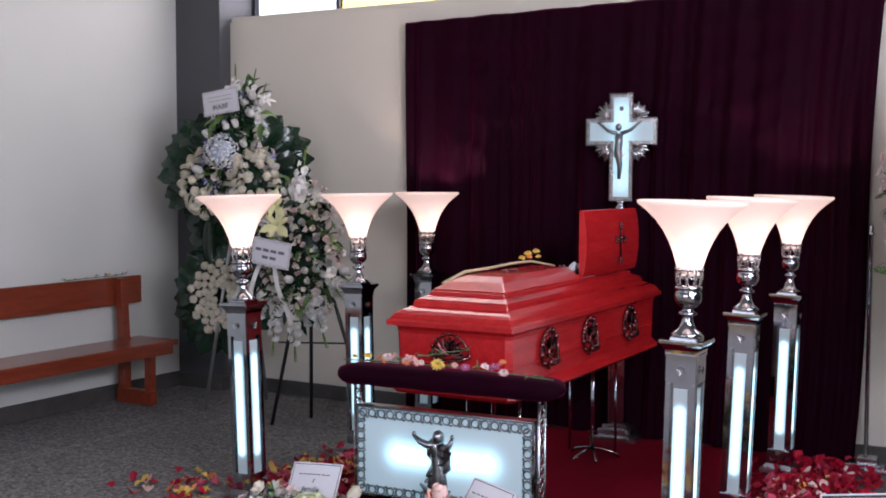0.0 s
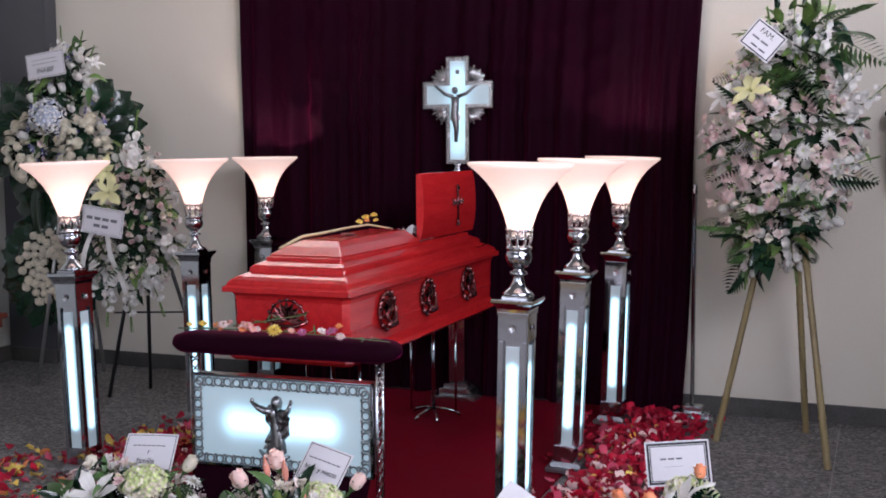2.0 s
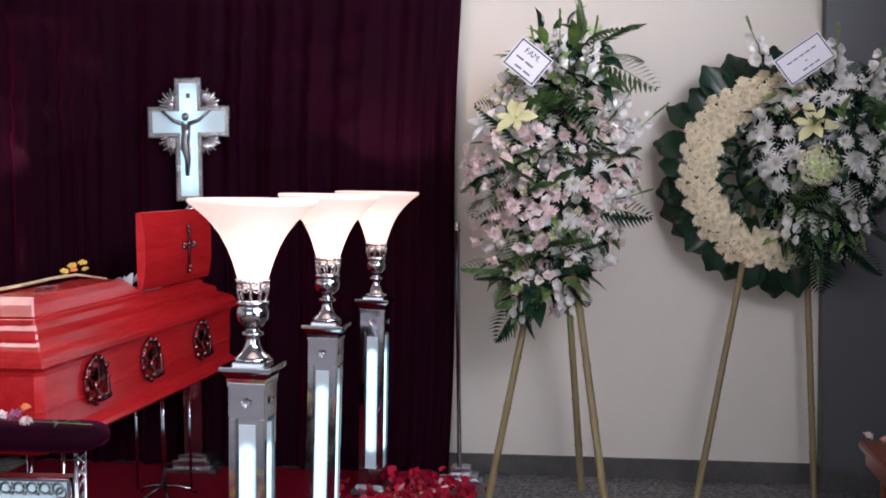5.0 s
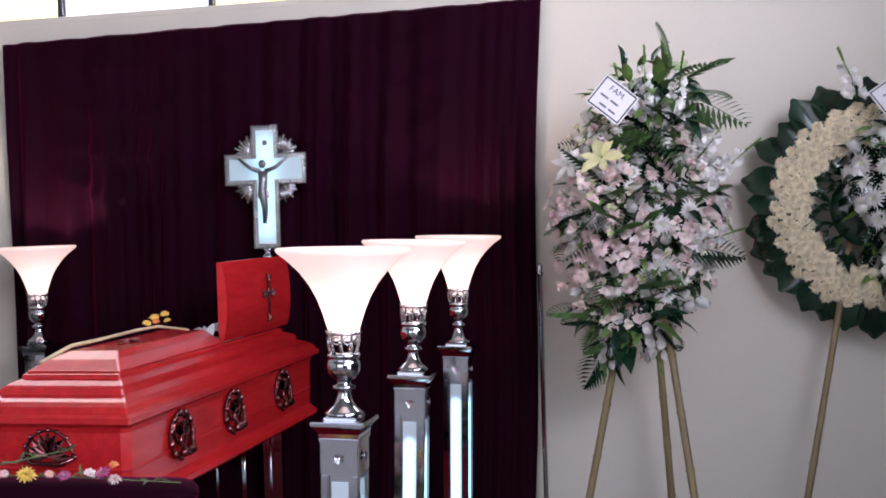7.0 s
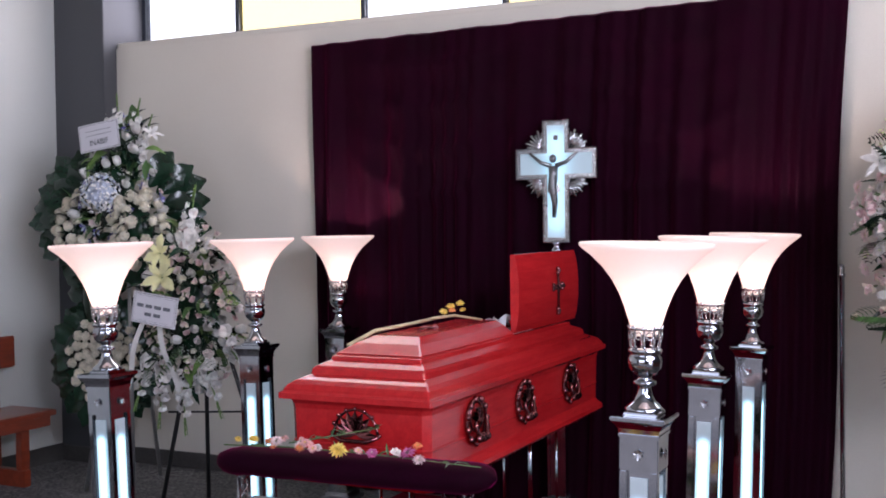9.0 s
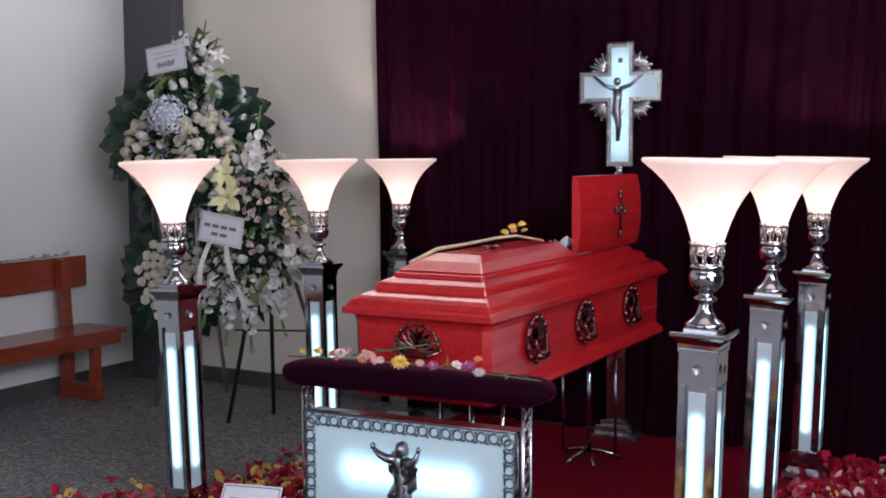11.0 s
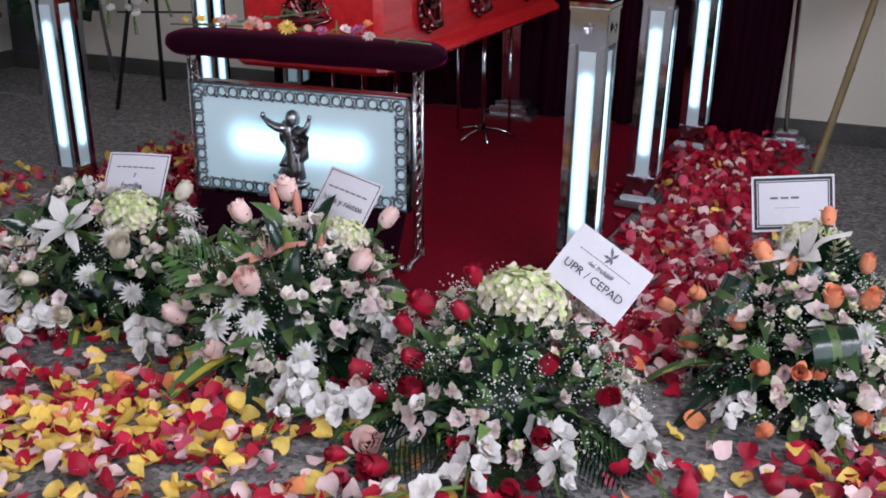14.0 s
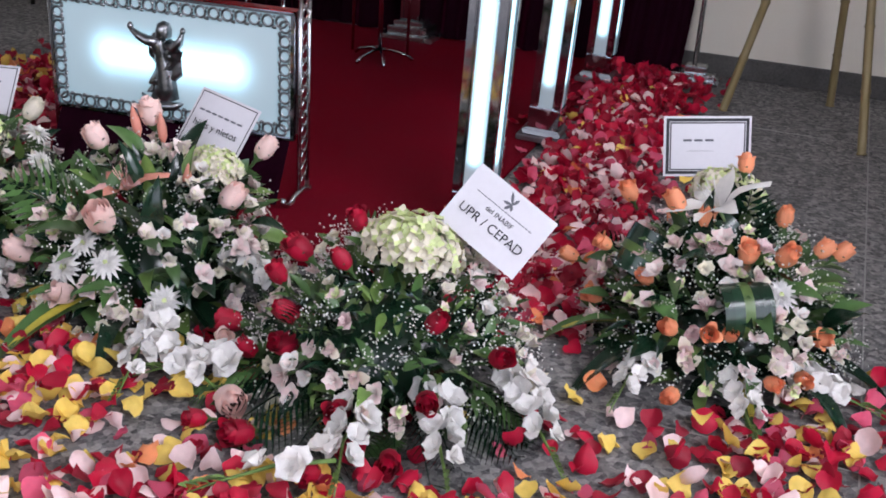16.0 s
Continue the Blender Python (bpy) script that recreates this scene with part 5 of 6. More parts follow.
def arrangement_red():
    c = (1.15, -1.05, 0.02)
    ob = thing("flower_arrangement", "low floor arrangement of red roses, green hydrangea and baby's breath", "flowers", None, GROUP)
    b = Bouquet(ob, c, (0.3, 0.29, 0.3), 13)
    b.at(HYDRANGEA, 1.18, -1.05, 0.29, 1.3, 0.22)
    for x, y, z in ((1.09, -1.16, 0.28), (1.34, -0.96, 0.21), (1.28, -1.2, 0.21), (1.39, -1.13, 0.14), (1.16, -1.31, 0.07), (1.3, -1.26, 0.1), (1.28, -1.37, 0.03), (1.17, -1.47, 0.03), (1.02, -1.25, 0.14),
                    (0.85, -1.15, 0.1), (1.01, -1.22, 0.18), (0.92, -1.22, 0.08), (1.01, -1.41, 0.03), (0.91, -1.41, 0.03), (1.08, -1.08, 0.33), (0.99, -1.13, 0.27), (0.95, -1.16, 0.22)):
        b.at(ROSE["red"], x, y, z, 1.2)
    b.fill(ALSTRO, 64, 1.15, 0.034, 1.0, 12)
    b.fill(ALSTRO_PINK, 26, 1.1, 0.034, 1.0, 6)
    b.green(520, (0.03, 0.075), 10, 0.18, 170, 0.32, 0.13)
    for x, y, wx, wy, k in ((1.31, -1.2, 0.4, -0.9, 0), (1.19, -1.33, 0.2, -0.95, 1), (1.44, -1.06, 0.55, -0.85, 0), (1.22, -1.5, -0.8, -0.5, 2), (0.9, -1.25, -0.9, -0.35, 1)):
        spray(ob, SPIKE[k], (x, y, 0.07), (wx, wy, -0.12), (0, 0, 1), 0.95)
    fans = Mesh()
    rnd = random.Random(4)
    for k in range(15):
        a = radians(-168 + 11.2 * k + rnd.uniform(-5, 5))
        q = Vector((c[0] + 0.2 * math.cos(a), c[1] + 0.2 * math.sin(a), 0.07))
        y = Vector((math.cos(a), math.sin(a), -0.1)).normalized()
        x = y.cross(Vector((0, 0, 1))).normalized()
        m = Matrix((x, y, x.cross(y))).transposed().to_4x4()
        m.translation = q
        fans.add(frond(rnd.uniform(0.17, 0.25), 16, 0.004, 0.5, 0.22), m, rnd.choice((0, 1)))
    fans.v = [(x, y, max(0.006, z)) for x, y, z in fans.v]
    tagged(part("palm_fronds", fans, [LEAF, LEAF_DARK], ob, "fine dark green palm fronds"), kind="stuff")


def arrangement_orange():
    c = (1.8, -0.6, 0.02)
    ob = thing("flower_arrangement", "low floor arrangement of orange roses, pale lilies and striped leaves", "flowers", None, GROUP)
    b = Bouquet(ob, c, (0.29, 0.28, 0.31), 14)
    b.at(HYDRANGEA, 1.77, -0.49, 0.33, 1.05, 0.16)
    b.at(LILY_WHITE, 1.77, -0.64, 0.35, 1.15, 0.1)
    for x, y, z in ((1.69, -0.65, 0.34), (1.74, -0.66, 0.32), (1.8, -0.52, 0.41), (1.57, -0.57, 0.32), (1.55, -0.66, 0.23), (1.47, -0.62, 0.17), (1.66, -0.74, 0.2), (1.55, -0.68, 0.11), (1.84, -0.7, 0.27),
                    (1.91, -0.67, 0.27), (1.9, -0.58, 0.32), (1.98, -0.59, 0.27), (2.02, -0.58, 0.27), (1.73, -0.82, 0.14), (1.8, -0.83, 0.15), (1.84, -0.82, 0.15), (2.0, -0.73, 0.14), (1.76, -0.92, 0.05), (1.99, -0.77, 0.07), (1.93, -0.82, 0.07)):
        b.at(ROSE["orange"], x, y, z, 1.05, 0.05)
    b.fill(MUM, 3, 1.2, 0.08)
    b.fill(ALSTRO_PINK, 88, 1.15, 0.03, 1.0, 15)
    b.fill(ALSTRO, 52, 1.1, 0.03, 1.0, 10)
    b.green(420, (0.04, 0.11), 6, 0.18, 190, 0.36, 0.12)
    for x, y, z, spin in ((1.62, -0.66, 0.24, 1.4), (1.86, -0.8, 0.21, 0.1), (1.76, -0.62, 0.29, 0.8)):
        roll = Mesh()
        for k in range(5):
            roll.add(grid(lambda u, w: (0.022 * (k - 2.5 + u), 0.062 * math.sin(3.6 * w - 1.8), 0.055 * math.cos(3.6 * w - 1.8)), 1, 12), None, 1 if k == 2 else 0)
        part("rolled_leaf", roll, [LEAF_DARK, LEAF_PALE], ob, "dark striped leaf rolled into a loop", facing((x, y, z), (x - c[0] + 0.1, y - c[1] - 0.15, 0.12), spin), True)
    for a in (-160, -128, -70, -40, -12):
        q = radians(a)
        big_leaf(ob, (c[0] + 0.2 * math.cos(q), c[1] + 0.2 * math.sin(q), 0.06), (math.cos(q), math.sin(q), 0.05), 0.25, 0.055, 0.45, a in (-70, -160))
    for x, y, wx, wy in ((1.88, -0.85, 0.3, -0.9), (1.68, -0.84, -0.2, -0.9), (2.0, -0.75, 0.9, -0.3)):
        spray(ob, SPIKE[1], (x, y, 0.06), (wx, wy, -0.1), (0, 0, 1), 0.8)


arrangement_white()
arrangement_pink()
arrangement_red()
arrangement_orange()

# ---- wreaths and sprays on stands ----


def legs(ob, feet, top, r, material, bamboo=False):
    for f_ in feet:
        a, b = Vector(f_), Vector(top)
        s = Mesh()
        if bamboo:
            n = 7
            pts, rad = [], []
            for k in range(n):
                for t, e in ((0.0, 1.25), (0.04, 1.0), (0.96, 1.0)):
                    pts.append(a.lerp(b, (k + t) / n)), rad.append(r * e * (1 - 0.15 * k / n))
            s.add(tube(pts, rad, 8))
        else:
            s.add(tube([a, b], r, 7))
        part("leg", s, material, ob, "", None, True)


def camera_side(n):
    return n.y < 0.25


def leaf_ring(ob, c, rx, rz, n, l, w, face, skip=()):
    """Broad glossy leaves round an oval, overlapping; face: the way that the wreath looks."""
    fx = Vector(face).normalized()
    side = Vector((0, 0, 1)).cross(fx).normalized()
    rnd = random.Random(n)
    for k in range(n):
        a = 2 * math.pi * k / n + rnd.uniform(-0.05, 0.05)
        if any(lo < math.degrees(a) < hi for lo, hi in skip):
            continue
        d = (side * math.cos(a) + Vector((0, 0, 1)) * math.sin(a)).normalized()
        p = Vector(c) + side * rx * math.cos(a) + Vector((0, 0, 1)) * rz * math.sin(a) + fx * rnd.uniform(-0.012, 0.012)
        z = (fx + d * rnd.uniform(0.05, 0.35) + Vector((0, 0, rnd.uniform(-0.2, 0.2)))).normalized()
        x = d.cross(z).normalized()
        m = Matrix((x, d, x.cross(d))).transposed().to_4x4()
        m.translation = p
        ll = l * rnd.uniform(0.85, 1.15)
        part("wreath_leaf", petal(ll, w * rnd.uniform(0.9, 1.1), 0.0, 0.16, 0.62, rnd.uniform(0.05, 0.4), 4, 7), LEAF_DARK, ob, "", m, True)


def ring_pad(ob, c, rx, rz, thick, face):
    fx = Vector(face).normalized()
    side = Vector((0, 0, 1)).cross(fx).normalized()
    pts = [Vector(c) + side * rx * math.cos(a) + Vector((0, 0, 1)) * rz * math.sin(a) for a in [2 * math.pi * k / 36 for k in range(37)]]
    part("ring_pad", tube(pts, thick, 8), LEAF_DARK, ob, "moss-green ring base", None, True)


def ring_flowers(ob, mesh, c, rx, rz, count, wide, face, size, a0=0, a1=360, seed=1):
    fx = Vector(face).normalized()
    side = Vector((0, 0, 1)).cross(fx).normalized()
    rnd = random.Random(seed)
    for k in range(count):
        a = radians(a0 + (a1 - a0) * (k + rnd.uniform(-0.4, 0.4)) / count)
        t = ((k * 0.618) % 1 - 0.5) * 2 * wide
        d = side * math.cos(a) + Vector((0, 0, 1)) * math.sin(a)
        p = Vector(c) + side * (rx + t) * math.cos(a) + Vector((0, 0, 1)) * (rz + t) * math.sin(a) + fx * (0.05 + 0.03 * (1 - (t / wide) ** 2))
        part(mesh.name.split(".")[0], mesh, None, ob, "", facing(p, fx + d * t / wide * 0.6, rnd.uniform(0, 6), size * rnd.uniform(0.88, 1.1)))


def wreath_left():
    ob = thing("wreath", "heart-shaped wreath of dark leaves and white pompons on an easel", "wreath", None, "wreaths")
    face = (0.42, -0.9, 0.06)
    c, low, high = (-2.6, 1.68, 1.12), (-2.66, 1.64, 0.74), (-2.57, 1.66, 1.58)
    legs(ob, ((-2.67, 1.45, 0), (-2.38, 1.52, 0), (-2.55, 1.95, 0)), (-2.58, 1.74, 1.6), 0.012, STEEL)
    ring_pad(ob, low, 0.18, 0.2, 0.05, face)
    ring_pad(ob, c, 0.17, 0.34, 0.05, face)
    leaf_ring(ob, c, 0.17, 0.33, 24, 0.17, 0.11, face)
    leaf_ring(ob, low, 0.19, 0.21, 22, 0.2, 0.12, face)
    leaf_ring(ob, (low[0] + 0.02, low[1] - 0.04, low[2]), 0.13, 0.15, 14, 0.15, 0.1, face)
    leaf_ring(ob, high, 0.33, 0.27, 27, 0.2, 0.13, face, ((65, 115),))
    leaf_ring(ob, (high[0] + 0.02, high[1] - 0.04, high[2]), 0.28, 0.22, 22, 0.18, 0.11, face, ((65, 115),))
    ring_flowers(ob, POMPON, low, 0.14, 0.16, 62, 0.085, face, 1.05, 0, 360, 2)
    for x, y, z, n_, seed in ((-2.69, 1.5, 1.5, 44, 24), (-2.26, 1.46, 1.5, 42, 25)):
        side = Bouquet(ob, (x, y, z), (0.17, 0.11, 0.2), seed, camera_side)
        side.fill(POMPON, n_, 1.2, 0.06, 1.0)
        side.green(40, (0.05, 0.1), 0, 0.2, 0, 0.8)
    b = Bouquet(ob, (-2.46, 1.54, 1.6), (0.26, 0.17, 0.26), 21, camera_side)
    b.at(HYDRANGEA_BLUE, -2.44, 1.38, 1.69, 0.95, 0.16)
    b.fill(ROSE["pure"], 12, 1.25, 0.06, 1.05)
    b.fill(ALSTRO, 22, 1.0, 0.03, 1.05)
    b.fill(IRIS, 34, 1.1, 0.02, 1.02)
    b.green(110, (0.06, 0.12), 0, 0.2, 20)
    top = Bouquet(ob, (-2.44, 1.58, 1.95), (0.22, 0.11, 0.18), 22, camera_side)
    top.fill(LILY_WHITE, 6, 0.6, 0.08)
    top.fill(ROSE["pure"], 6, 1.2, 0.06)
    top.fill(IRIS, 8, 1.2, 0.03)
    top.green(70, (0.07, 0.15), 2, 0.2, 14)
    for x, z, wx in ((-2.47, 2.0, 0.05), (-2.38, 1.98, 0.35), (-2.33, 1.9, 0.5)):
        spray(ob, SPIKE[0], (x, 1.56, z), (wx, -0.1, 0.95), (0.3, -1, 0), 0.8)


def spray_left():
    ob = thing("funeral_spray", "trailing spray of white blossoms and yellow lilies on a black easel", "flower spray", None, "sprays")
    legs(ob, ((-2.02, 1.33, 0), (-1.93, 1.62, 0), (-1.42, 1.55, 0)), (-1.78, 1.42, 1.25), 0.012, BLACK)
    part("crossbar", tube([(-1.97, 1.34, 0.52), (-1.55, 1.52, 0.52)], 0.006, 6), BLACK, ob, "", None, True)
    b = Bouquet(ob, (-1.74, 1.27, 1.08), (0.27, 0.15, 0.42), 31, camera_side)
    b.at(LILY_YELLOW, -1.79, 1.1, 1.36, 1.1, 0.13)
    b.at(LILY_YELLOW, -1.76, 1.08, 1.24, 1.0, 0.12)
    b.fill(ROSE["pure"], 18, 1.15, 0.06)
    b.fill(ALSTRO, 90, 1.1, 0.04)
    b.fill(ALSTRO_PINK, 60, 1.1, 0.04)
    b.fill(MUM, 16, 1.1, 0.06)
    b.green(230, (0.06, 0.13), 3, 0.25, 90, 0.6, 0.3)
    for x, z, wx, wz in ((-1.86, 0.78, -0.1, -1), (-1.74, 0.76, 0.08, -1), (-1.6, 0.84, 0.35, -0.9), (-1.95, 0.85, -0.3, -0.9), (-1.5, 1.0, 0.6, -0.8), (-1.72, 1.42, 0.3, 0.9)):
        spray(ob, SPIKE[0], (x, 1.2, z), (wx, -0.1, wz), (0.2, -1, 0.1), 0.95)
    ribbon = Mesh()
    for dx in (-0.06, 0.05):
        ribbon.add(grid(lambda u, w: (-1.84 + dx * (1 + 2 * w) + 0.035 * (u - 0.5), 1.07 - 0.02 * math.sin(5 * w), 1.02 - 0.34 * w), 2, 10))
    part("ribbon", ribbon, WHITE_P, ob, "sheer white ribbon tails", None, True)


def spray_right():
    ob = thing("funeral_spray", "tall spray of pale pink and white blossoms on a bamboo tripod", "flower spray", None, "sprays")
    legs(ob, ((2.125, 1.257, 0), (1.565, 1.595, 0), (1.985, 1.93, 0)), (1.9, 1.62, 1.62), 0.017, BAMBOO, True)
    b = Bouquet(ob, (1.88, 1.6, 1.52), (0.33, 0.18, 0.46), 41, camera_side)
    b.at(LILY_YELLOW, 1.74, 1.4, 1.75, 0.95, 0.12)
    b.at(LILY_WHITE, 1.6, 1.45, 1.73, 0.8, 0.12)
    b.fill(ROSE["pure"], 34, 1.15, 0.05, 1.05)
    b.fill(MUM_PINK, 34, 1.2, 0.062)
    b.fill(MUM, 56, 1.25, 0.06)
    b.fill(ALSTRO_PINK, 55, 1.35, 0.04, 1.04)
    b.fill(ALSTRO, 80, 1.35, 0.04, 1.04)
    b.green(260, (0.05, 0.11), 22, 0.26, 20, 0.35, 0.2)
    blush = Bouquet(ob, (1.72, 1.53, 1.5), (0.22, 0.16, 0.4), 44, camera_side)
    blush.fill(ALSTRO_PINK, 46, 1.35, 0.04, 1.05)
    blush.fill(MUM_PINK, 16, 1.25, 0.07, 1.05)
    tail = Bouquet(ob, (1.83, 1.58, 1.09), (0.19, 0.12, 0.18), 42, camera_side)
    tail.fill(ALSTRO, 34, 1.2, 0.04)
    tail.fill(ROSE["pure"], 8, 1.1, 0.05)
    tail.green(75, (0.08, 0.18), 8, 0.22, 0)
    head = Bouquet(ob, (1.92, 1.6, 2.0), (0.22, 0.11, 0.2), 43, camera_side)
    head.green(80, (0.08, 0.18), 9, 0.28, 0, 0.3, 0.3)
    for x, z, wx, wz, m in ((1.9, 1.95, 0.05, 1, 0), (2.02, 1.92, 0.2, 1, 0), (1.82, 1.95, -0.15, 1, 1), (2.15, 1.65, 0.8, 0.6, 0), (2.1, 1.4, 0.8, 0.2, 1), (1.74, 1.02, -0.15, -1, 1), (1.92, 1.05, 0.15, -1, 1), (2.12, 1.75, 0.6, 0.8, 1)):
        spray(ob, SPIKE[m], (x, 1.5, z), (wx, -0.12, wz), (0.1, -1, 0.1), 0.85)


def wreath_right():
    ob = thing("wreath", "round wreath of dark glossy leaves and cream flowers on bamboo legs", "wreath", None, "wreaths")
    face = (-0.1, -1, 0.12)
    c = (2.86, 1.93, 1.52)
    legs(ob, ((2.507, 1.709, 0),), (2.8, 1.99, 1.42), 0.016, BAMBOO, True)
    legs(ob, ((3.07, 1.95, 0),), (3.02, 2.01, 1.45), 0.016, BAMBOO, True)
    fill = Bouquet(ob, (c[0], c[1] + 0.02, c[2]), (0.26, 0.05, 0.28), 52, camera_side)
    fill.green(110, (0.07, 0.13), 0, 0.2, 8, 0.9)
    ring_pad(ob, c, 0.34, 0.36, 0.06, face)
    leaf_ring(ob, c, 0.34, 0.37, 29, 0.21, 0.14, face, ((288, 345),))
    leaf_ring(ob, (c[0], c[1] - 0.03, c[2]), 0.2, 0.22, 20, 0.13, 0.08, face)
    ring_flowers(ob, MUM_CREAM, c, 0.33, 0.36, 135, 0.085, face, 1.0, 60, 285, 5)
    b = Bouquet(ob, (3.1, 1.86, 1.66), (0.32, 0.14, 0.33), 51, camera_side)
    b.at(LILY_YELLOW, 3.02, 1.72, 1.72, 1.0, 0.12)
    b.at(HYDRANGEA, 3.04, 1.73, 1.56, 0.9, 0.13)
    b.fill(MUM, 70, 1.45, 0.075)
    b.fill(ROSE["pure"], 16, 1.15, 0.07)
    low = Bouquet(ob, (3.06, 1.87, 1.3), (0.2, 0.09, 0.2), 53, camera_side)
    low.green(130, (0.05, 0.11), 6, 0.2, 70, 0.4, 0.3)
    b.green(160, (0.06, 0.14), 8, 0.22, 50, 0.6)
    for x, z, wx, wz in ((2.8, 2.0, -0.3, 0.9), (3.1, 1.95, 0.1, 1), (3.25, 1.9, 0.4, 0.9), (3.05, 1.38, 0.0, -1), (2.95, 1.36, -0.2, -1), (3.2, 1.4, 0.2, -1)):
        spray(ob, SPIKE[1], (x, 1.8, z), (wx, -0.1, wz), (0, -1, 0.1), 0.9)


MUM_CREAM = daisy_mesh("chrysanthemum", bloom("ivory_petal", (0.8, 0.7, 0.5)), CREAM_P, 15, 0.036, 0.011, 3)
wreath_left()
spray_left()
spray_right()
wreath_right()

# ---- condolence cards ----


def text_on(ob, words, x, y, size, m=None):
    cu = bpy.data.curves.new("lettering", "FONT")
    cu.body, cu.size, cu.align_x, cu.extrude = words, size, "CENTER", 0.0003
    cu.materials.append(INK)
    t = new("lettering", cu)
    t.parent, t.location = ob, (x, y, 0.0064)


def card(m, w, h, label, lines=(), border=0.0, double=False, words=()):
    """A stiff card; x along its lower edge, y up; lines: bars of writing (x, y, width, height)."""
    ob = thing("condolence_card", label, "card", m, "condolence cards")
    sheet = grid(lambda u, t: (w * u, h * t, 0.004 * math.sin(math.pi * u) + 0.001), 6, 4)
    back = grid(lambda u, t: (w * (1 - u), h * t, 0.004 * math.sin(math.pi * u) - 0.0006), 6, 4)
    part("paper", Mesh().add(sheet).add(back), PAPER, ob)

    def strip(x0, x1, y0, y1, name, material):
        part(name, grid(lambda u, t: (x0 + (x1 - x0) * u, y0 + (y1 - y0) * t, 0.004 * math.sin(math.pi * (x0 + (x1 - x0) * u) / w) + 0.0016), 5, 1), material, ob)

    if border:
        for inset, thick in ((0.006, border),) + (((0.016, border * 0.4),) if double else ()):
            strip(inset, w - inset, inset, inset + thick, "border", INK)
            strip(inset, w - inset, h - inset - thick, h - inset, "border", INK)
            strip(inset, inset + thick, inset, h - inset, "border", INK)
            strip(w - inset - thick, w - inset, inset, h - inset, "border", INK)
    for x, y, bw, bh in lines:
        n = max(1, int(bw / (bh * 2.2)))
        for k in range(n):
            strip(x + bw * k / n, x + bw * (k + 0.78) / n, y, y + bh * (0.55 if bh < 0.02 else 0.8), "writing_bar", INK_SOFT)
    for s_, x, y, size in words:
        text_on(ob, s_, x, y, size)
    return ob


def placed(bl, br, tl):
    return cells((Vector(br) - Vector(bl), Vector(tl) - Vector(bl)), bl), (Vector(br) - Vector(bl)).length, (Vector(tl) - Vector(bl)).length


m, w, h = placed((-0.305, -0.78, 0.309), (-0.09, -0.76, 0.319), (-0.312, -0.7, 0.43))
card(m, w, h, "white card with thin border and faint handwriting among white flowers", ((0.035, h * 0.66, 0.14, 0.008),), 0.0026, False, (("y", w * 0.5, h * 0.48, 0.022), ("familia", w * 0.48, h * 0.2, 0.03)))
m, w, h = placed((0.415, -0.75, 0.338), (0.596, -0.78, 0.308), (0.418, -0.66, 0.467))
card(m, w, h, "white card with thin border and handwriting among pink roses", ((0.022, h * 0.64, 0.14, 0.009),), 0.0026, False, (("hijos y nietos", w * 0.5, h * 0.38, 0.026),))
m, w, h = placed((1.215, -1.0, 0.374), (1.397, -1.02, 0.275), (1.282, -0.93, 0.49))
printed = card(m, w, h, "plain white printed card leaning among red roses", ((0.03, h * 0.66, w - 0.06, 0.004),), 0.0, False, (("del INABIF", w * 0.5, h * 0.52, 0.016), ("UPR / CEPAD", w * 0.5, h * 0.3, 0.029)))
bird = Mesh()
for k, (a, l) in enumerate(((35, 0.03), (100, 0.022), (-20, 0.02), (150, 0.02), (205, 0.014))):
    bird.add(petal(l, 0.007, 0, 0), Matrix.Translation((w * 0.52, h * 0.8, 0.0058)) @ Matrix.Rotation(radians(a), 4, "Z"))
part("printed_emblem", bird, INK_SOFT, printed)
m, w, h = placed((1.587, -0.29, 0.309), (1.8, -0.21, 0.323), (1.573, -0.25, 0.459))
card(m, w, h, "white card with black patterned border and a signature by orange roses", ((0.05, h * 0.58, 0.085, 0.011), (0.06, h * 0.42, 0.07, 0.002)), 0.008, True)
m, w, h = placed((-2.57, 1.36, 1.923), (-2.284, 1.36, 1.958), (-2.601, 1.36, 2.071))
card(m, w, h, "white printed card with thin border on the heart-shaped wreath", ((0.05, h * 0.72, w - 0.1, 0.006), (0.05, h * 0.56, w - 0.1, 0.006)), 0.002, False, (("INABIF", w * 0.5, h * 0.2, 0.045),))
m, w, h = placed((-1.942, 1.03, 1.036), (-1.66, 1.03, 0.999), (-1.896, 1.04, 1.186))
card(m, w, h, "white card with bold black printing and double border", ((0.03, h * 0.52, w - 0.06, 0.022), (0.085, h * 0.26, w - 0.17, 0.022)), 0.002, True)
m, w, h = placed((1.672, 1.33, 1.997), (1.802, 1.33, 1.889), (1.732, 1.35, 2.128))
card(m, w, h, "white card with dark border and handwriting tilted on the pale spray", ((0.03, h * 0.42, 0.1, 0.016), (0.05, h * 0.18, 0.09, 0.016)), 0.006, False, (("FAM.", w * 0.5, h * 0.66, 0.036),))
m, w, h = placed((2.911, 1.68, 1.893), (3.1, 1.68, 2.022), (2.826, 1.7, 2.005))
card(m, w, h, "white card with dark border and handwriting tilted on the round wreath", ((0.04, h * 0.62, 0.15, 0.012), (0.11, h * 0.42, 0.015, 0.009), (0.08, h * 0.2, 0.09, 0.012)), 0.005)

# ---- loose stems ----


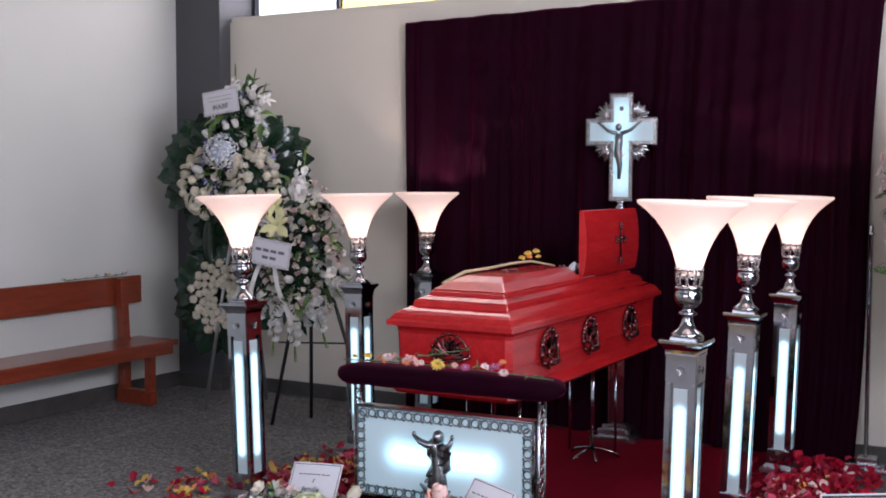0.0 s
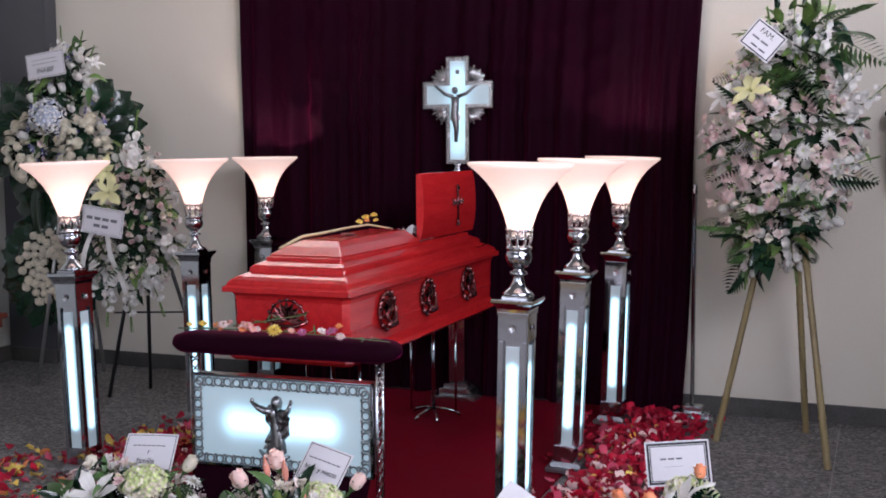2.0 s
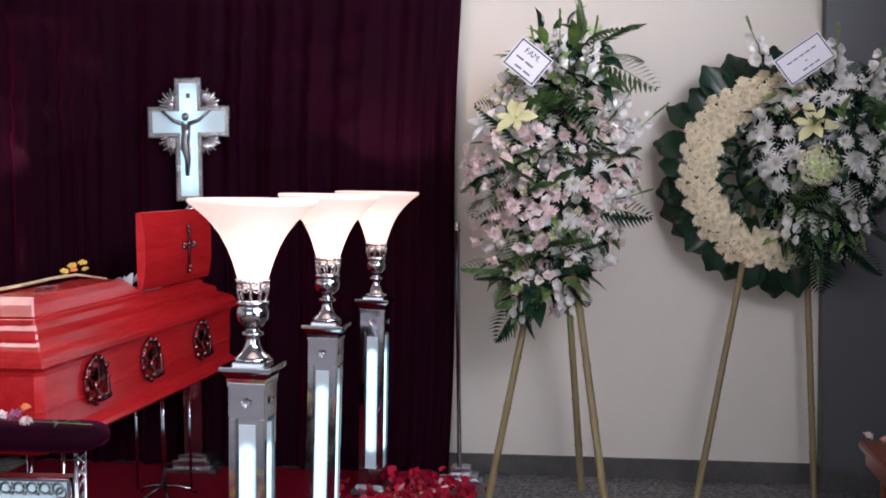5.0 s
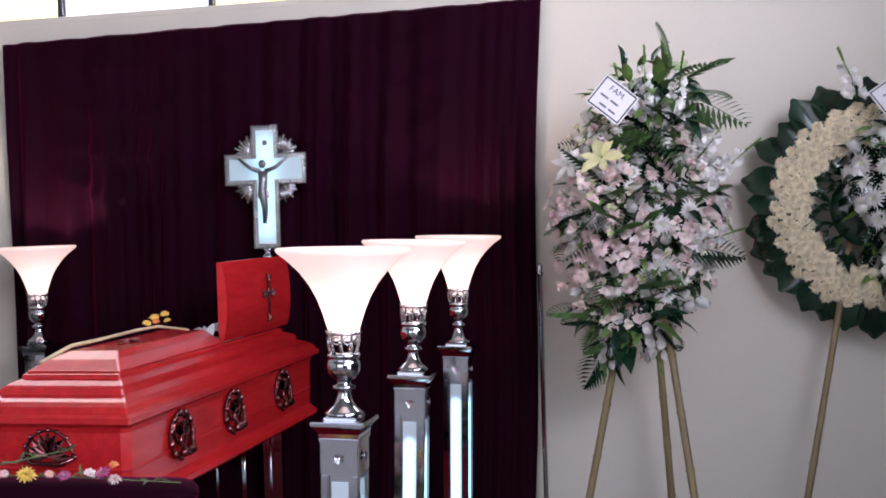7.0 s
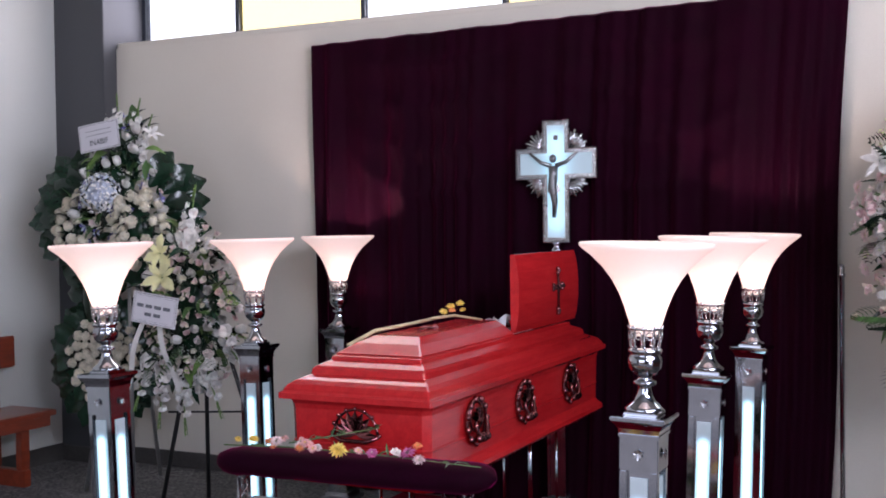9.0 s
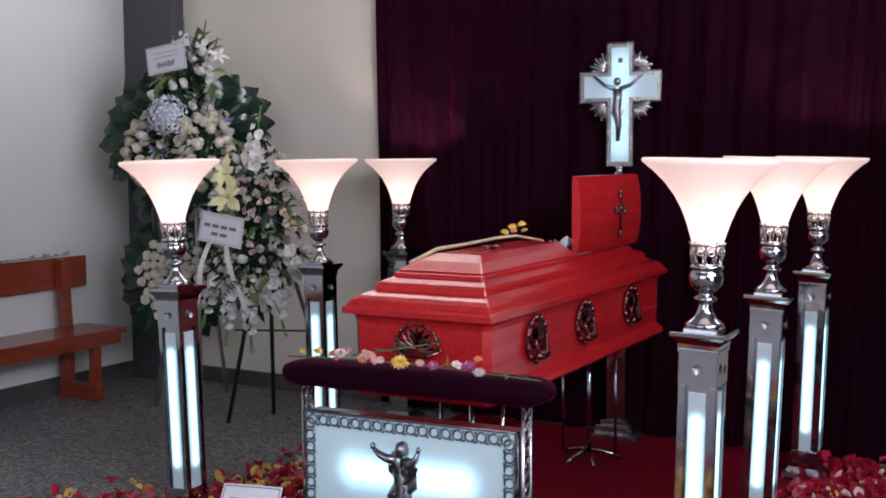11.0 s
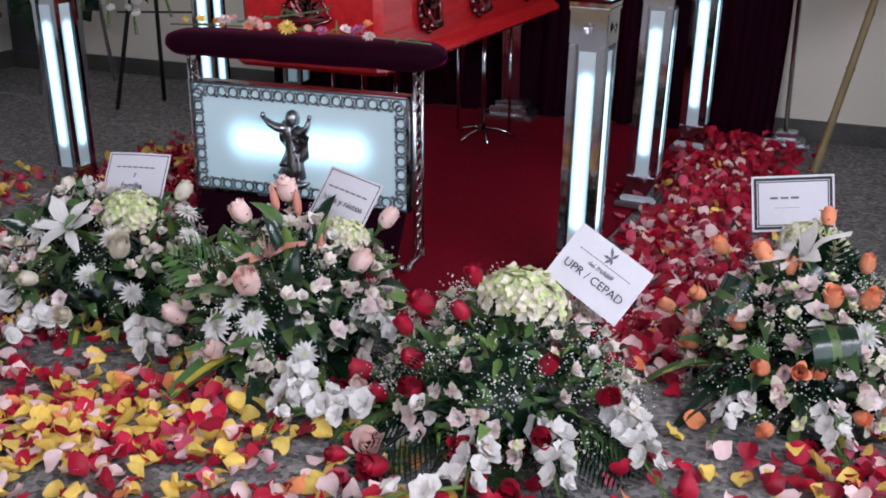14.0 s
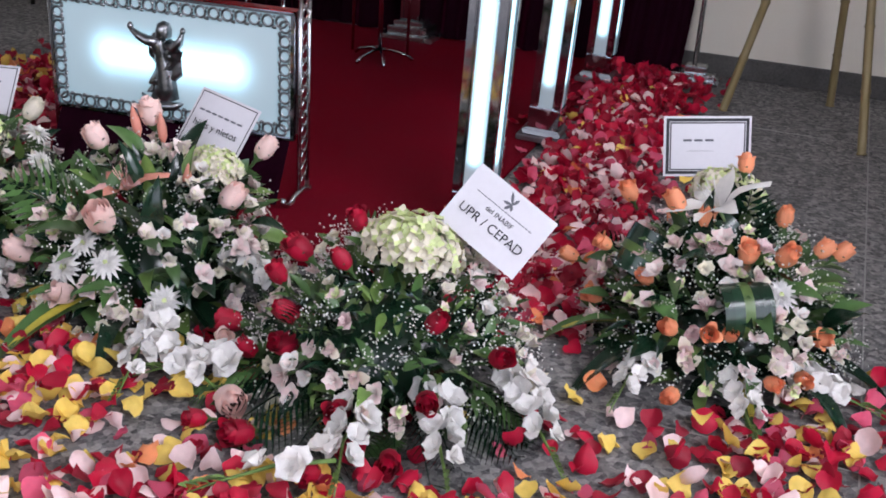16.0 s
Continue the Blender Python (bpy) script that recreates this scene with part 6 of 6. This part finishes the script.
def small_stem(label, pts, blooms, seed, size=0.5):
    rnd = random.Random(seed)
    ob = thing("posy", label, "flowers", None, "loose flower stems")
    part("stem", tube(pts, [(0.0085 if seed == 3 else 0.003) * (1 - 0.5 * k / len(pts)) for k in range(len(pts))], 6), STEM if seed != 3 else DRY_WOOD, ob, "", None, True)
    lv = Mesh()
    for k in range(16):
        a, b = Vector(pts[k % (len(pts) - 1)]), Vector(pts[k % (len(pts) - 1) + 1])
        d = Vector((rnd.gauss(0, 1), rnd.gauss(0, 1), 0.3 + abs(rnd.gauss(0, 0.4))))
        lv.add(leaf(rnd.uniform(0.02, 0.045), 0.009, 0.3), Matrix.Translation(a.lerp(b, rnd.random())) @ outward(d, rnd))
    if seed != 3:
        tagged(part("leaves", lv, LEAF, ob, "", None, True), kind="stuff")
    for mesh, x, y, z, s in blooms:
        part(mesh.name.split(".")[0], mesh, None, ob, "", facing((x, y, z), (rnd.gauss(0.2, 0.3), -0.5, 1), rnd.uniform(0, 6), s))


YELLOW_MUM = daisy_mesh("chrysanthemum", YELLOW_P, YELLOW_P, 15, 0.03, 0.01, 4)
PINK_MUM = daisy_mesh("chrysanthemum", PINK_P, YELLOW_P, 15, 0.03, 0.009, 3)
MAUVE_MUM = daisy_mesh("chrysanthemum", MAUVE_P, BLUSH_P, 15, 0.03, 0.009, 3)
ORANGE_MUM = daisy_mesh("chrysanthemum", ORANGE_P, YELLOW_P, 15, 0.026, 0.009, 3)
zc = 0.765
stems = [(-0.36, -0.3, zc + 0.006), (-0.12, -0.26, zc + 0.008), (0.12, -0.25, zc + 0.008), (0.34, -0.25, zc + 0.004), (0.56, -0.22, zc - 0.01)]
rnd = random.Random(9)
heads = [(YELLOW_MUM, -0.28, -0.24, zc + 0.02, 0.7), (ORANGE_MUM, -0.2, -0.26, zc + 0.02, 0.8), (YELLOW_MUM, 0.085, -0.29, zc + 0.02, 1.15), (MAUVE_MUM, 0.33, -0.27, zc + 0.025, 1.05), (ORANGE_MUM, 0.34, -0.22, zc + 0.04, 0.7),
         (ALSTRO_PINK[0], 0.29, -0.28, zc + 0.02, 0.8), (MUM_PINK, 0.38, -0.29, zc + 0.012, 0.7), (MAUVE_MUM, 0.2, -0.27, zc + 0.015, 0.8), (PINK_MUM, 0.15, -0.27, zc + 0.02, 0.6), (YELLOW_MUM, -0.36, -0.22, zc + 0.01, 0.5)]
for k in range(10):
    heads.append((rnd.choice((PINK_MUM, PINK_MUM, MUM_PINK, ORANGE_MUM)), rnd.uniform(-0.2, 0.02), -0.27 + rnd.uniform(-0.03, 0.03), zc + rnd.uniform(0.01, 0.035), rnd.uniform(0.5, 0.8)))
small_stem("mixed pink and yellow flower stems lying on the velvet pad", stems, heads, 1)
small_stem("thin bare stem with small buds leaning across the velvet pad", [(-0.13, -0.25, zc + 0.02), (-0.03, -0.14, zc + 0.03), (0.1, -0.04, zc + 0.05)], [(PINK_MUM, -0.1, -0.22, zc + 0.03, 0.4)], 2)
small_stem("pale dry branch with yellow blossoms lying on the coffin lid", [(-0.2, 0.26, 1.055), (-0.16, 0.4, 1.1), (-0.12, 0.55, 1.108), (-0.06, 0.72, 1.125), (-0.03, 0.84, 1.128), (0.04, 0.97, 1.1)],
           [(YELLOW_MUM, -0.045, 0.84, 1.165, 0.8), (YELLOW_MUM, -0.02, 0.88, 1.175, 0.75), (YELLOW_MUM, -0.06, 0.8, 1.145, 0.7), (ORANGE_MUM, -0.03, 0.82, 1.15, 0.7), (YELLOW_MUM, 0.0, 0.86, 1.15, 0.6)], 3)
small_stem("thin wilted flower stem lying along the bench back", [(-3.41, 0.95, 0.862), (-3.41, 1.15, 0.866), (-3.405, 1.35, 0.867), (-3.41, 1.5, 0.87)],
           [(ALSTRO[0], -3.41, 1.5, 0.885, 0.6), (ORANGE_MUM, -3.41, 1.34, 0.878, 0.4)], 4)
small_stem("short pink and white flower stem lying on the bench end", [(3.2, 1.24, 0.438), (3.32, 1.22, 0.44), (3.45, 1.2, 0.438)],
           [(ALSTRO[0], 3.15, 1.22, 0.455, 0.9), (PINK_MUM, 3.22, 1.2, 0.45, 0.9), (ALSTRO_PINK[0], 3.27, 1.22, 0.45, 0.9)], 5)

# ---- scattered petals ----


def petals(label, patches, seed):
    """Loose rose petals; a patch: centre x, y, half sizes, turn, how many, and the shares of red, yellow, pink, pale and orange."""
    rnd = random.Random(seed)
    s = Mesh()
    for cx, cy, hx, hy, ang, count, shares in patches:
        ca, sa = math.cos(radians(ang)), math.sin(radians(ang))
        for _ in range(int(count * 1.2)):
            u, w = max(-1.5, min(1.5, rnd.gauss(0, 0.55))), max(-1.5, min(1.5, rnd.gauss(0, 0.55)))
            x, y = cx + ca * hx * u - sa * hy * w, cy + sa * hx * u + ca * hy * w
            pile = max(0.0, 1 - (u * u + w * w))
            z = 0.012 + rnd.random() ** 2 * 0.022 * pile + (0.006 if -0.97 < x < 0.99 and -0.62 < y < 2.12 else 0)
            l = rnd.uniform(0.032, 0.056)
            shape = petal(l, l * rnd.uniform(0.9, 1.2), 0.0, rnd.uniform(0.1, 0.5), 0.62, rnd.uniform(-0.8, 0.5), 3, 5, rnd.uniform(0.03, 0.1), rnd.uniform(0, 6))
            m = Matrix.Translation((x, y, z)) @ Euler((rnd.gauss(0, 0.38), rnd.gauss(0, 0.38) + (math.pi if rnd.random() < 0.35 else 0), rnd.uniform(0, 6.28))).to_matrix().to_4x4()
            v = [m @ Vector(p) for p in shape[0]]
            low = min(p.z for p in v)
            floor_z = 0.012 if -0.97 < x < 0.99 and -0.62 < y < 2.12 else 0.002
            lift = max(0.0, floor_z - low)
            s.add(([(p.x, p.y, p.z + lift) for p in v], shape[1]), None, rnd.choices(range(5), shares)[0])
    ob = part("rose_petals", s, [RED_P, YELLOW_P, PINK_LOOSE, PALE_LOOSE, ORANGE_P], None, "", None, True)
    tagged(ob, label, "petals", "", "stuff")


MIX, REDS, WARM = (5.2, 3.2, 1.1, 1.8, 0.3), (9.5, 0.3, 1.7, 1.2, 0.1), (6, 2.2, 1.5, 1, 1.5)
petals("scattered red, yellow and pink rose petals on the floor before the arrangements", (
    (0.25, -1.5, 0.75, 0.3, 18, 520, (4, 5, 0.8, 2, 0.3)), (0.15, -1.62, 0.35, 0.14, 18, 110, (1.5, 6, 0.3, 1, 0)), (-0.5, -1.15, 0.5, 0.3, 30, 330, MIX), (1.15, -1.62, 0.6, 0.16, 20, 190, MIX), (1.95, -1.05, 0.4, 0.2, 30, 150, (6, 2.2, 1.2, 1.8, 0.2)),
    (-0.95, -0.6, 0.4, 0.35, 50, 130, WARM), (0.75, -1.95, 0.8, 0.3, 20, 240, MIX), (2.45, -0.75, 0.3, 0.2, 35, 45, (6, 1.8, 1.2, 1.5, 0.2))), 71)
petals("thick strip of red and pink rose petals along the carpet", (
    (1.28, 0.3, 0.24, 0.62, 4, 560, (6.5, 0.3, 1.8, 2.6, 0.2)), (1.22, 1.25, 0.22, 0.6, 2, 480, REDS), (1.2, 1.75, 0.28, 0.3, 0, 220, (9, 0.1, 0.8, 0.6, 0)), (1.32, -0.45, 0.22, 0.3, 8, 220, (6, 0.4, 2, 2.6, 0.2))), 72)
petals("loose red and yellow rose petals beside the carpet", (
    (-1.05, 0.5, 0.26, 0.5, -8, 210, WARM), (-1.0, 1.1, 0.22, 0.35, 0, 110, REDS), (-1.5, -0.05, 0.3, 0.25, 20, 45, WARM), (-0.75, 0.05, 0.2, 0.5, 0, 120, REDS)), 73)
